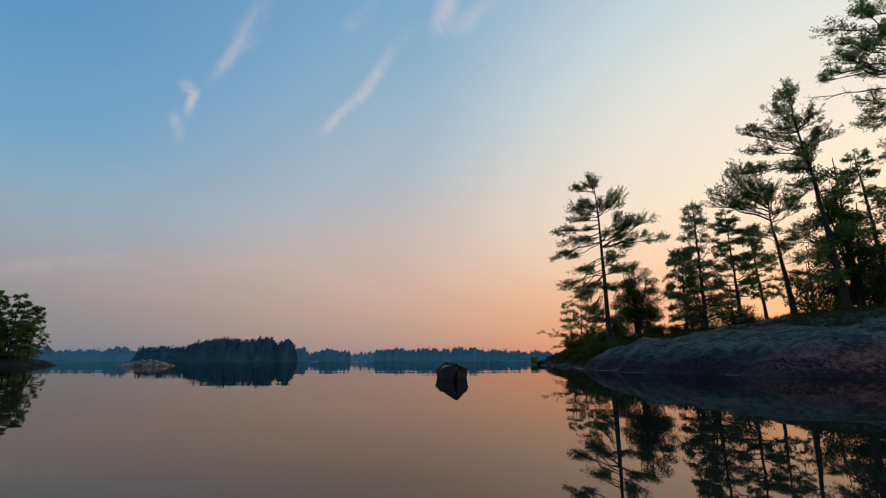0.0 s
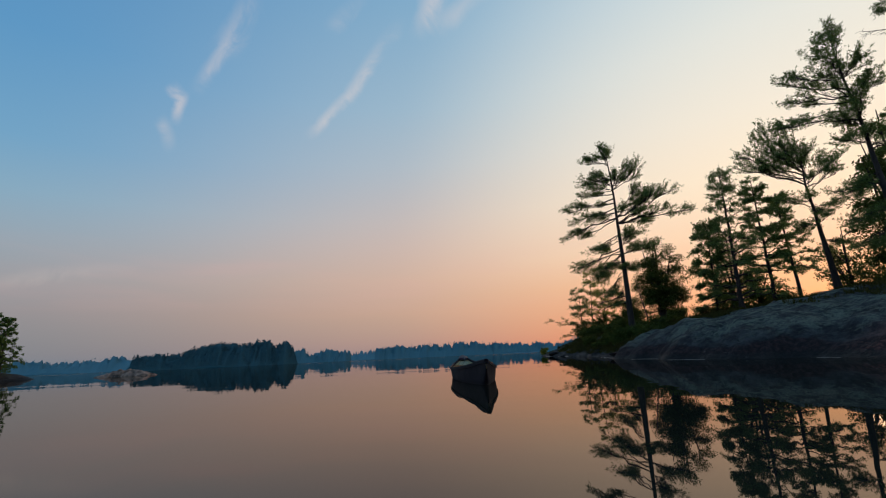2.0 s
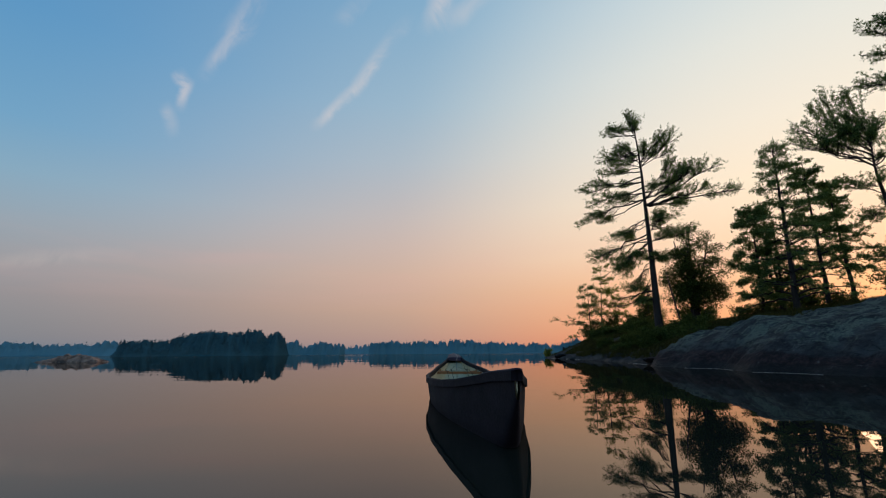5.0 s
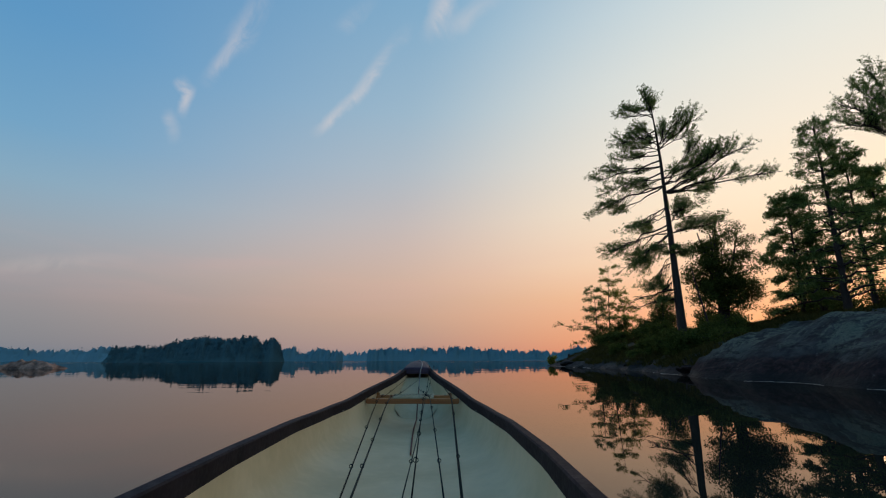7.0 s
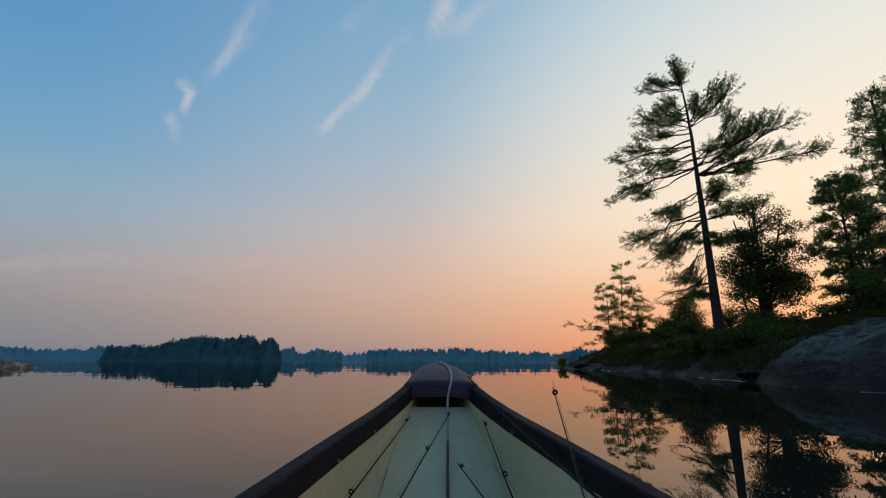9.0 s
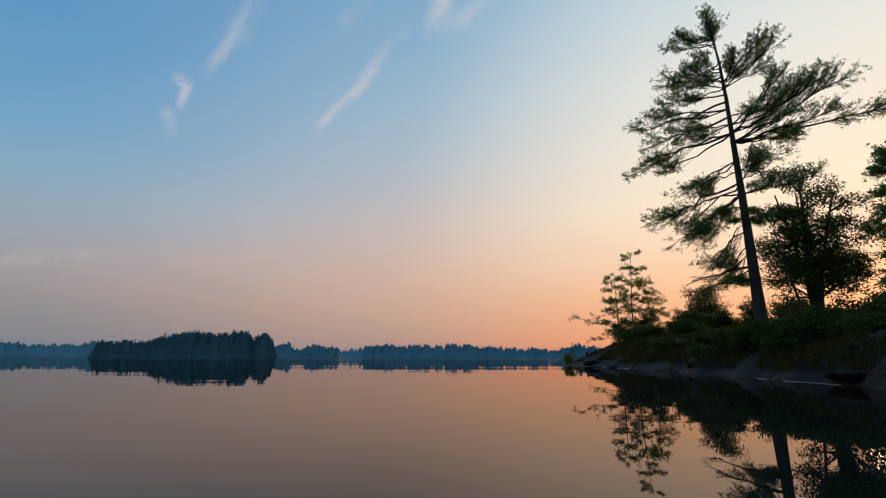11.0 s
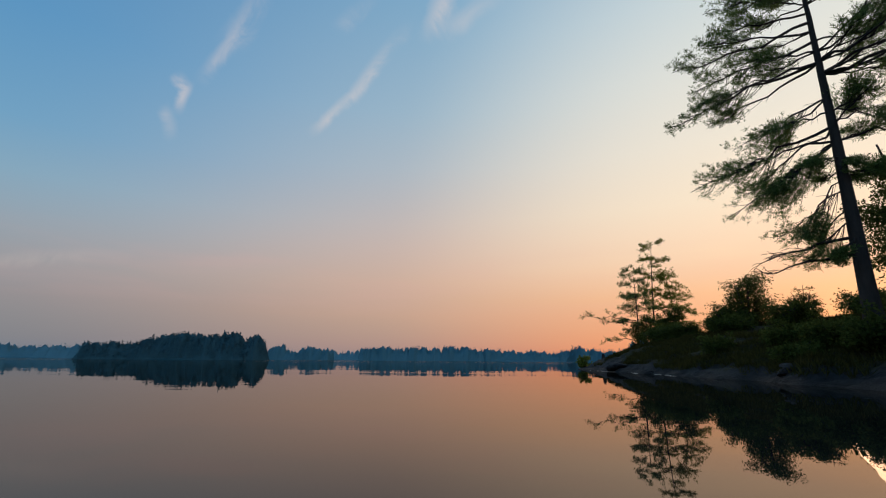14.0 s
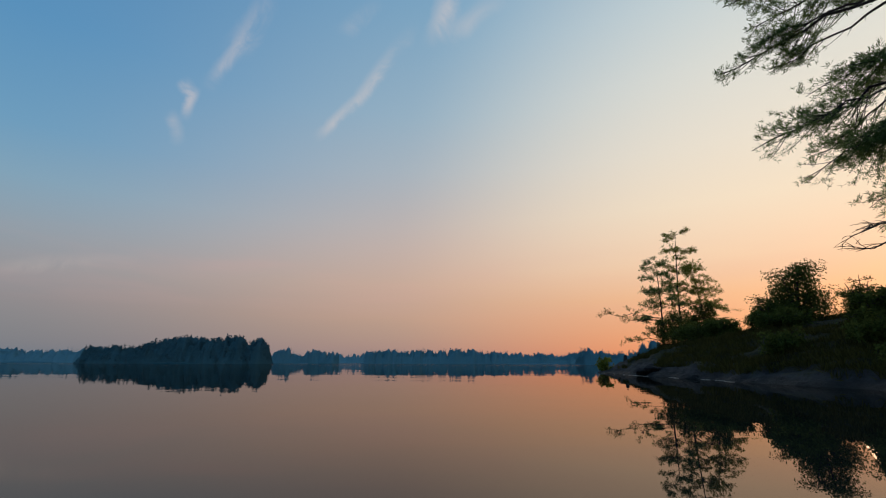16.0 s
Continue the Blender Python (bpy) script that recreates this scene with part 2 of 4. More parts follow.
def mat_rock(name, grassy=False):
    """Dark granite with lichen, cracks and streaks, red feldspar low down, and a wet band at the water."""
    m, n, b = material(name)
    pos = place(n)
    sep = n.add("ShaderNodeSeparateXYZ")
    n.put(sep.inputs[0], pos)
    x, y, z = sep.outputs
    big, mid = n.noise(pos, 0.55, 5, 0.6, 0.4), n.noise(pos, 2.6, 6, 0.68)
    blot, fine = n.noise(pos, 8.0, 6, 0.72, 0.3), n.noise(pos, 30, 4, 0.7)
    streak = n.noise(n.scaled(pos, 1.1, 0.35, 4.5), 1.8, 6, 0.7, 0.25)
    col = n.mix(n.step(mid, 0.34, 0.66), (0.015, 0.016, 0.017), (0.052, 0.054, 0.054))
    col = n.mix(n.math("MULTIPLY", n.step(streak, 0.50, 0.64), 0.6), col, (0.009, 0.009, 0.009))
    lichen = n.math("MULTIPLY", n.step(n.math("ADD", n.math("MULTIPLY", n.noise(pos, 1.3, 6, 0.75, 0.5), 0.55), n.math("MULTIPLY", blot, 0.45)), 0.47, 0.545), n.step(n.math("ADD", z, n.math("MULTIPLY", n.math("SUBTRACT", big, 0.5), 1.0)), 0.40, 0.95))
    col = n.mix(n.math("MULTIPLY", lichen, 0.9), col, n.mix(n.step(fine, 0.4, 0.6), (0.060, 0.076, 0.058), (0.150, 0.172, 0.128)))
    low = n.step(n.math("ADD", z, n.math("MULTIPLY", n.math("SUBTRACT", big, 0.5), 1.2)), 1.10, 0.55)
    red = n.math("MULTIPLY", low, n.math("MULTIPLY", n.step(mid, 0.2, 0.5), n.step(y, 15.5, 12.6, 0.03, 1.0)))
    col = n.mix(n.math("MULTIPLY", red, 0.9), col, n.mix(n.step(blot, 0.4, 0.6), (0.16, 0.046, 0.038), (0.34, 0.125, 0.100)))
    foot = n.math("MULTIPLY", n.step(n.math("ADD", z, n.math("MULTIPLY", n.math("SUBTRACT", n.noise(n.scaled(pos, 1.0, 0.6, 0.3), 0.9, 5, 0.6), 0.5), 0.9)), 0.50, 0.38), n.step(y, 28.0, 25.0))
    col = n.mix(n.math("MULTIPLY", foot, 0.85), col, n.mix(n.step(blot, 0.42, 0.62), (0.016, 0.008, 0.008), n.mix(n.step(y, 14.8, 12.6), (0.052, 0.026, 0.024), (0.24, 0.085, 0.066))))
    wet = n.step(n.math("SUBTRACT", n.math("ADD", z, n.math("MULTIPLY", big, 0.12)), n.step(y, 23.0, 28.0, 0.08, 0.06)), 0.22, 0.06)
    col = n.mix(n.math("MULTIPLY", wet, 0.8), col, (0.010, 0.008, 0.007))
    pale = n.math("MULTIPLY", n.step(n.noise(pos, 5.0, 5, 0.7), 0.60, 0.68), n.step(blot, 0.45, 0.6))
    col = n.mix(n.math("MULTIPLY", pale, 0.6), col, (0.125, 0.118, 0.112))
    crack_a = n.step(n.math("ABSOLUTE", n.math("SUBTRACT", n.noise(n.scaled(pos, 0.9, 0.30, 1.6), 1.2, 5, 0.55, 0.5), 0.5)), 0.0, 0.022)
    crack_b = n.step(n.math("ABSOLUTE", n.math("SUBTRACT", n.noise(n.scaled(pos, 0.35, 1.2, 1.2), 1.4, 4, 0.5, 0.3), 0.53)), 0.0, 0.014)
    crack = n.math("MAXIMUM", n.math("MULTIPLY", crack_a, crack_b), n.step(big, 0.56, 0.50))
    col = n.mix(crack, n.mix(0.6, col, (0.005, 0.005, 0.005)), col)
    col = n.mix(n.math("MULTIPLY", n.step(fine, 0.5, 0.72), 0.3), col, (0.065, 0.062, 0.062))
    if grassy:
        soil = n.mix(n.step(n.noise(pos, 3.0, 6, 0.7), 0.35, 0.65), (0.013, 0.013, 0.006), (0.046, 0.040, 0.017))
        inland = n.math("MULTIPLY", n.step(n.math("ADD", y, n.math("MULTIPLY", n.math("SUBTRACT", big, 0.5), 6)), 26.0, 29.0), n.step(n.math("ADD", z, n.math("MULTIPLY", n.math("SUBTRACT", mid, 0.5), n.step(y, 38.0, 44.0, 1.2, 1.8))), n.step(y, 38.0, 44.0, 0.22, 0.42), n.step(y, 38.0, 44.0, 0.48, 0.80)))
        crest = n.step(n.math("ADD", z, n.math("MULTIPLY", n.math("SUBTRACT", big, 0.5), 2.2)), 2.0, 2.7)
        col = n.mix(n.math("MAXIMUM", inland, crest), col, soil)
    n.put(b.inputs["Base Color"], col)
    n.put(b.inputs["Roughness"], n.step(wet, 0, 1, 0.92, 0.7))
    b.inputs["Specular IOR Level"].default_value = 0.15
    relief = n.math("ADD", n.math("ADD", n.math("MULTIPLY", mid, 0.8), n.math("MULTIPLY", streak, 0.5)), n.math("ADD", n.math("MULTIPLY", blot, 0.45), n.math("MULTIPLY", fine, 0.12)))
    bump(n, b, n.math("ADD", relief, n.math("MULTIPLY", crack, 0.25)), 0.8, 0.085)
    return m


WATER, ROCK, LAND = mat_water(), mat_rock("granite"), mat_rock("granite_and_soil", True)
BARK = mat_plain("pine_bark", (0.016, 0.012, 0.010), (0.052, 0.038, 0.031), 5, 0.9, 0, 0.8, 0.02, (1, 1, 0.25))
NEEDLE = mat_leaf("pine_needles", (0.062, 0.108, 0.034), (0.190, 0.270, 0.080), 0.54)
# distance haze is mixed into the colours of the next three needle materials
NEEDLE_FAR = mat_leaf("haze_tinted_far_needles", (0.105, 0.230, 0.262), (0.130, 0.280, 0.315), 0.10, 0.82)
NEEDLE_ISLAND = mat_leaf("haze_tinted_island_needles", (0.055, 0.122, 0.138), (0.078, 0.165, 0.182), 0.12, 0.85)
NEEDLE_VERY_FAR = mat_leaf("pale_haze_far_needles", (0.165, 0.335, 0.380), (0.180, 0.360, 0.405), 0.10, 0.95)
LEAF = mat_leaf("broad_leaves", (0.034, 0.050, 0.013), (0.110, 0.135, 0.034), 0.48)
LEAF_LIGHT = mat_leaf("light_green_leaves", (0.110, 0.135, 0.022), (0.30, 0.31, 0.055), 0.55)
GRASS = mat_leaf("grass_blades", (0.026, 0.028, 0.009), (0.088, 0.078, 0.024), 0.38)

# ---- builders ----
PINE_GROUP, BUSH_GROUP = "pines on the granite shore", "shrubs on the granite shore"


def mesh_from(name, verts, faces, mat, smooth=False):
    me = bpy.data.meshes.new(name)
    if isinstance(faces, np.ndarray):
        k, w = faces.shape
        me.vertices.add(len(verts))
        me.vertices.foreach_set("co", np.asarray(verts, np.float32).ravel())
        me.loops.add(k * w)
        me.loops.foreach_set("vertex_index", faces.astype(np.int32).ravel())
        me.polygons.add(k)
        me.polygons.foreach_set("loop_start", np.arange(k, dtype=np.int32) * w)
    else:
        me.from_pydata(verts if isinstance(verts, list) else verts.tolist(), [], faces)
    me.materials.append(mat)
    if smooth:
        me.polygons.foreach_set("use_smooth", [True] * len(me.polygons))
    me.update()
    return me


def part(name, me, parent=None, label=""):
    ob = new(name, me)
    if parent:
        ob.parent = parent
    return tagged(ob, label)


def empty(name, at, label, category, group="", kind=""):
    ob = new(name)
    ob.location = at
    ob.empty_display_size = 0.2
    return tagged(ob, label, category, group, kind)


def curve_points(a, b, sag, n=7):
    """A bent line from a to b; sag lifts its middle."""
    a, b = np.array(a, float), np.array(b, float)
    s = np.linspace(0, 1, n)[:, None]
    return a + (b - a) * s + np.array([0, 0, 1.0]) * sag * 4 * s * (1 - s)


def smooth_line(points, n):
    """Points spread along a smooth line through the given ones."""
    p = np.array(points, float)
    s = np.linspace(0, len(p) - 1, n)
    i = np.clip(s.astype(int), 0, len(p) - 2)
    f = (s - i)[:, None]
    m = np.gradient(p, axis=0)
    h00, h10, h01, h11 = 2 * f**3 - 3 * f**2 + 1, f**3 - 2 * f**2 + f, -2 * f**3 + 3 * f**2, f**3 - f**2
    return h00 * p[i] + h10 * m[i] + h01 * p[i + 1] + h11 * m[i + 1]


def tubes(lines, sides=6):
    """Vertices and faces of round tubes: each line is (points, radii)."""
    verts, faces = [], []
    for pts, rad in lines:
        pts = np.asarray(pts, float)
        rad = np.broadcast_to(np.asarray(rad, float), len(pts))
        d = np.gradient(pts, axis=0)
        d /= np.linalg.norm(d, axis=1)[:, None] + 1e-9
        ref = np.array([0, 0, 1.0]) if abs(d[:, 2]).mean() < 0.8 else np.array([1.0, 0, 0])
        s = np.cross(d, ref)
        s /= np.linalg.norm(s, axis=1)[:, None] + 1e-9
        w = np.cross(s, d)
        ang = np.arange(sides) * 2 * np.pi / sides
        ring = pts[:, None] + rad[:, None, None] * (np.cos(ang)[None, :, None] * s[:, None] + np.sin(ang)[None, :, None] * w[:, None])
        base = sum(len(v) for v in verts)
        verts.append(ring.reshape(-1, 3))
        k = len(pts)
        for i in range(k - 1):
            for j in range(sides):
                q = (j + 1) % sides
                faces.append((base + i * sides + j, base + i * sides + q, base + (i + 1) * sides + q, base + (i + 1) * sides + j))
        faces.append(tuple(base + j for j in range(sides))[::-1])
        faces.append(tuple(base + (k - 1) * sides + j for j in range(sides)))
    return np.concatenate(verts), faces


def blades(rng, at, lean, count, length, width, spread):
    """Thin pointed blades round each point: lean is the mean direction of each."""
    at, lean = np.repeat(at, count, 0), np.repeat(lean, count, 0)
    d = lean + rng.normal(0, spread, at.shape)
    d /= np.linalg.norm(d, axis=1)[:, None] + 1e-9
    s = np.cross(d, rng.normal(0, 1, at.shape))
    s /= np.linalg.norm(s, axis=1)[:, None] + 1e-9
    ln = length * rng.uniform(0.6, 1.25, (len(at), 1))
    w = width * rng.uniform(0.7, 1.3, (len(at), 1))
    v = np.stack([at - s * w * 0.35, at + d * ln * 0.5 + s * w, at + d * ln, at + d * ln * 0.5 - s * w], 1).reshape(-1, 3)
    k = np.arange(len(at))[:, None] * 4
    return v, np.concatenate([k, k + 1, k + 2, k + 3], 1)


def foliage_mesh(name, rng, at, lean, mat, count, length, width, spread=0.7):
    v, f = blades(rng, np.asarray(at), np.asarray(lean), count, length, width, spread)
    return mesh_from(name, v, f, mat)


def twigs_of(rng, pts, reach, n, start=0.35, flat=0.13, rise=0.1):
    """Side twigs of a limb: lines of 4 points, in a flat fan, growing shorter to the tip."""
    pts = np.asarray(pts)
    out = []
    tot = len(pts) - 1
    for s in np.sort(rng.uniform(start, 1.0, n)):
        i = min(int(s * tot), tot - 1)
        p = pts[i] + (pts[i + 1] - pts[i]) * (s * tot - i)
        d = pts[i + 1] - pts[i]
        d = d / (np.linalg.norm(d) + 1e-9)
        side = np.cross(d, [0, 0, 1.0])
        side /= np.linalg.norm(side) + 1e-9
        g = d * rng.uniform(0.3, 1.0) + side * rng.uniform(-1.1, 1.1) + np.array([0, 0, rng.normal(rise, flat)])
        g /= np.linalg.norm(g)
        ln = reach * rng.uniform(0.5, 1.1) * (1.15 - 0.6 * s)
        out.append(curve_points(p, p + g * ln, 0.05 * ln, 4))
    return out


def tufts_on(rng, lines, per_metre, jitter, start=0.15):
    at, lean = [], []
    for pts in lines:
        ln = np.linalg.norm(pts[-1] - pts[0])
        k = max(2, int(ln * per_metre))
        s = rng.uniform(start, 1.02, k) * (len(pts) - 1)
        i = np.clip(s.astype(int), 0, len(pts) - 2)
        p = pts[i] + (pts[i + 1] - pts[i]) * (s - i)[:, None]
        d = (pts[-1] - pts[0]) / (ln + 1e-9)
        at.append(p + rng.normal(0, jitter, (k, 3)))
        lean.append(np.tile(d * 0.6 + np.array([0, 0, 0.45]), (k, 1)))
    return np.concatenate(at), np.concatenate(lean)


def pine(trunk, radius, limbs, seed, label, group="", name="pine_tree", mat=NEEDLE, density=13, reach=0.95, twig_count=12, needle=0.15, wide=0.016, per_tuft=5, begin=0.3, rise=0.1):
    """A pine: trunk points from base to top, limbs of (start point, end point, lift, radius)."""
    rng = np.random.default_rng(seed)
    tree = empty(name, trunk[0], label, "tree", group)
    base = np.array(trunk[0], float)
    line = smooth_line(trunk, 16)
    h = line[:, 2] - line[0, 2]
    rad = radius * (1 - 0.86 * h / h[-1]) + radius * 0.45 * np.exp(-h / 0.35)
    line[1:-1, :2] += rng.normal(0, radius * 0.12, (14, 2))
    part("trunk", mesh_from("trunk", *tubes([(line - base, rad)], 10), BARK, True), tree)
    at, lean = [], []
    for a, b, lift, r in limbs:
        pts = curve_points(a, b, lift, 9)
        pts[1:-1] += rng.normal(0, 0.035 * np.linalg.norm(pts[-1] - pts[0]) ** 0.5, (7, 3))
        tw = twigs_of(rng, pts, reach, twig_count, begin, 0.13, rise)
        lines = [(pts - base, np.linspace(r, r * 0.25, 9))] + [(t - base, np.linspace(r * 0.26, 0.003, 4)) for t in tw]
        v, f = tubes(lines[:1], 5)
        v2, f2 = tubes(lines[1:], 3)
        part("limb", mesh_from("limb", list(v) + list(v2), list(f) + [[i + len(v) for i in q] for q in f2], BARK), tree)
        sub = [g for t in tw for g in twigs_of(rng, t, reach * 0.42, 3, 0.2, 0.2, 0.18)]
        p, l = tufts_on(rng, tw + sub + [pts[6:]], density, 0.035)
        at.append(p)
        lean.append(l)
    part("crown", foliage_mesh("crown", rng, np.concatenate(at) - base, np.concatenate(lean), mat, per_tuft, needle, wide), tree)
    return tree


def whorls(rng, trunk, low, spread, count, droop=0.15, top_share=0.15, shape=0.8, lift=0.1, r0=0.05):
    """Limbs all round a trunk from height share low to the top, longest low down."""
    line = smooth_line(trunk, 40)
    out = []
    for k in range(count):
        s = min(low + (0.985 - low) * (k // 5 + 0.5 + rng.normal(0, 0.16)) / (count / 5), 0.985)
        p = line[int(s * 39)]
        g = (s - low) / (1 - low)
        ln = spread * ((1 - g) ** shape * (1 - top_share) + top_share) * rng.uniform(0.65, 1.15)
        a = k * 2.4 + rng.normal(0, 0.4)
        out.append((p, p + np.array([math.cos(a) * ln, math.sin(a) * ln, ln * (rng.normal(-droop, 0.08) + 0.45 * g**2)]), lift * ln, r0 * (0.35 + 0.65 * (1 - g))))
    return out


def padded_pine(trunk, radius, pads, turn, seed, label, bare=(), needle=0.115, wide=0.0062, per_tuft=6, density=14, fill=26, deep=0.8, grow=1.1):
    """A wind-shaped pine: each pad (x, z, half length, half height, height where its limb leaves the trunk) is a flat
    plume of needles at the end of one limb; turn is how far y changes with x, from one side of the crown to the other."""
    rng = np.random.default_rng(seed)
    tree = empty("pine_tree", trunk[0], label, "tree", PINE_GROUP)
    base = np.array(trunk[0], float)
    line = smooth_line(trunk, 40)
    h = line[:, 2] - line[0, 2]
    rad = radius * (1 - 0.93 * (h / h[-1]) ** 0.85) + radius * 0.45 * np.exp(-h / 0.35)
    line[1:-1, :2] += np.cumsum(rng.normal(0, radius * 0.03, (38, 2)), 0) * np.sin(np.linspace(0, np.pi, 38))[:, None]
    part("trunk", mesh_from("trunk", *tubes([(line - base, rad)], 12), BARK, True), tree)
    at, lean, plumes = [], [], []
    for x, z, rx, rz, start in pads:
        p = line[np.argmin(abs(line[:, 2] - start))]
        c = np.array([x, p[1] + turn * (x - p[0]), z])
        plumes.append((c, rx * grow, rz * grow, start))
        # smaller plumes before, behind and nearer the trunk
        side = np.array([turn, -1.0, 0]) / math.hypot(turn, 1)
        for k in (-1, 1):
            share = rng.uniform(0.45, 0.95)
            q = p + (c - p) * [share, share, 1] + side * k * rng.uniform(0.35, 1.1) + [0, 0, rng.normal(0, 0.18)]
            plumes.append((q, rx * rng.uniform(0.40, 0.65), rz * rng.uniform(0.55, 0.8), start + rng.normal(0, 0.3)))
    for c, rx, rz, start in plumes:
        p = line[np.argmin(abs(line[:, 2] - start))]
        u = np.array([c[0] - p[0], c[1] - p[1], 0])
        far = np.linalg.norm(u)
        a = rng.uniform(0, 2 * np.pi)
        u = u / far if far > 0.35 else np.array([math.cos(a), math.sin(a), 0])
        v = np.array([-u[1], u[0], 0])
        end = c + u * rx * 0.8 + [0, 0, -0.25 * rz]
        pts = curve_points(p, end, rng.normal(-0.02, 0.03) * far + 0.12 * rz, 10)
        pts[1:-1] += rng.normal(0, 0.030 * (far + rx) ** 0.5, (8, 3))
        thick = 0.010 + 0.009 * (far + rx)
        tw = []
        for _ in range(int(fill * (0.45 + rx))):
            q = rng.normal(0, 1, 3)
            q *= rng.uniform(0, 1) ** 0.4 / np.linalg.norm(q)
            t = c + u * q[0] * rx + v * q[1] * rx * deep + np.array([0, 0, q[2] * rz])
            s = np.clip(((t - p) @ u - rng.uniform(0.2, 0.75)) / (far + rx * 0.8 + 1e-6), 0.12, 0.97) * 9
            i = min(int(s), 8)
            o = pts[i] + (pts[i + 1] - pts[i]) * (s - i)
            tw.append(curve_points(o, t, -0.06 * np.linalg.norm(t - o), 5))
        dead = twigs_of(rng, pts[:7], 0.5, 5, 0.15, 0.2, 0.0)
        lines = [(pts - base, np.linspace(thick, thick * 0.2, 10))]
        lines += [(t - base, np.linspace(thick * 0.28, 0.003, len(t))) for t in tw + dead]
        va, fa = tubes(lines[:1], 6)
        vb, fb = tubes(lines[1:], 3)
        part("limb", mesh_from("limb", list(va) + list(vb), list(fa) + [[i + len(va) for i in q] for q in fb], BARK), tree)
        sub = [g for t in tw for g in twigs_of(rng, t, 0.42, 3, 0.35, 0.16, 0.14)]
        k, l = tufts_on(rng, [t[2:] for t in tw] + sub, density, 0.03, 0.1)
        at.append(k)
        lean.append(l)
    for end, start in bare:
        p = line[np.argmin(abs(line[:, 2] - start))]
        pts = curve_points(p, end, 0.05, 9)
        pts[1:-1] += rng.normal(0, 0.03, (7, 3))
        tw = twigs_of(rng, pts, 0.7, 14, 0.35, 0.16, 0.0)
        tw += [q for t in tw for q in twigs_of(rng, t, 0.35, 2, 0.3, 0.25)]
        part("limb", mesh_from("limb", *tubes([(pts - base, np.linspace(0.050, 0.010, 9))] + [(t - base, np.linspace(0.009, 0.003, 4)) for t in tw], 4), BARK), tree, "bare dead limb")
    part("crown", foliage_mesh("crown", rng, np.concatenate(at) - base, np.concatenate(lean), NEEDLE, per_tuft, needle, wide, 0.6), tree)
    return tree


def broadleaf(base, height, spread, seed, label, mat=LEAF, leaf=0.10, stems=3, leaves=5200, name="broadleaf_tree", group="", category="tree", trunk_r=0.12, low=0.25):
    """A leafy tree or shrub: forked stems, twigs, and leaves in uneven clumps."""
    rng = np.random.default_rng(seed)
    tree = empty(name, base, label, category, group)
    lines, tips = [], []
    for k in range(stems):
        a = k * 2 * math.pi / stems + rng.normal(0, 0.5)
        out = spread * (0.06 if k == 0 else rng.uniform(0.3, 0.5))
        top = np.array([math.cos(a) * out, math.sin(a) * out, height * (0.95 if k == 0 else rng.uniform(0.58, 0.84))])
        pts = smooth_line([(rng.normal(0, trunk_r * 0.4), rng.normal(0, trunk_r * 0.4), 0), top * [0.3, 0.3, 0.4], top], 9)
        lines.append((pts, np.linspace(trunk_r, trunk_r * 0.2, 9)))
        for s in rng.uniform(low, 1.0, 11):
            p = pts[int(s * 8)]
            b = rng.uniform(0, 2 * math.pi)
            ln = spread * rng.uniform(0.35, 0.75) * (1.15 - 0.5 * s)
            q = p + np.array([math.cos(b) * ln, math.sin(b) * ln, ln * rng.uniform(0.1, 0.7)])
            c = curve_points(p, q, 0.06 * ln, 5)
            lines.append((c, np.linspace(trunk_r * 0.35, 0.006, 5)))
            tips += [c[2], c[3], c[4], c[4]]
    part("trunk", mesh_from("trunk", *tubes(lines, 6), BARK, True), tree)
    tips = np.array(tips)
    pick = rng.integers(0, len(tips), leaves)
    off = rng.normal(0, 1, (leaves, 3))
    off *= (rng.uniform(0, 1, leaves) ** 0.45 / np.linalg.norm(off, axis=1))[:, None] * spread * 0.21
    at = tips[pick] + off * [1, 1, 0.75]
    at[:, 2] = np.maximum(at[:, 2], 0.05)
    v, f = blades(rng, at, np.zeros_like(at), 1, leaf, leaf * 0.32, 1.0)
    part("crown", mesh_from("crown", v, f, mat), tree)
    return tree


# ---- water and land ----
def water_sheet():
    xs = np.array([-3000, -400, -80, 0, 80, 400, 3000.0])
    ys = np.array([-3000, -300, -40, 10, 60, 300, 3000.0])
    v = np.array([(x, y, 0) for y in ys for x in xs])
    f = [(j * 7 + i, j * 7 + i + 1, j * 7 + i + 8, j * 7 + i + 7) for j in range(6) for i in range(6)]
    return tagged(new("water", mesh_from("water", v, f, WATER)), "calm lake water mirroring the pastel dusk sky", "water", kind="structure")


water_sheet()


def inside_distance(px, py, poly):
    """Distance to the outline of poly, positive inside."""
    poly = np.array(poly, float)
    best, inside = np.full(px.shape, 1e9), np.zeros(px.shape, bool)
    for (x0, y0), (x1, y1) in zip(poly, np.roll(poly, -1, 0)):
        ex, ey = x1 - x0, y1 - y0
        t = np.clip(((px - x0) * ex + (py - y0) * ey) / (ex * ex + ey * ey), 0, 1)
        best = np.minimum(best, np.hypot(px - x0 - t * ex, py - y0 - t * ey))
        inside ^= ((y0 > py) != (y1 > py)) & (px < ex * (py - y0) / (ey + 1e-12) + x0)
    return np.where(inside, best, -best)


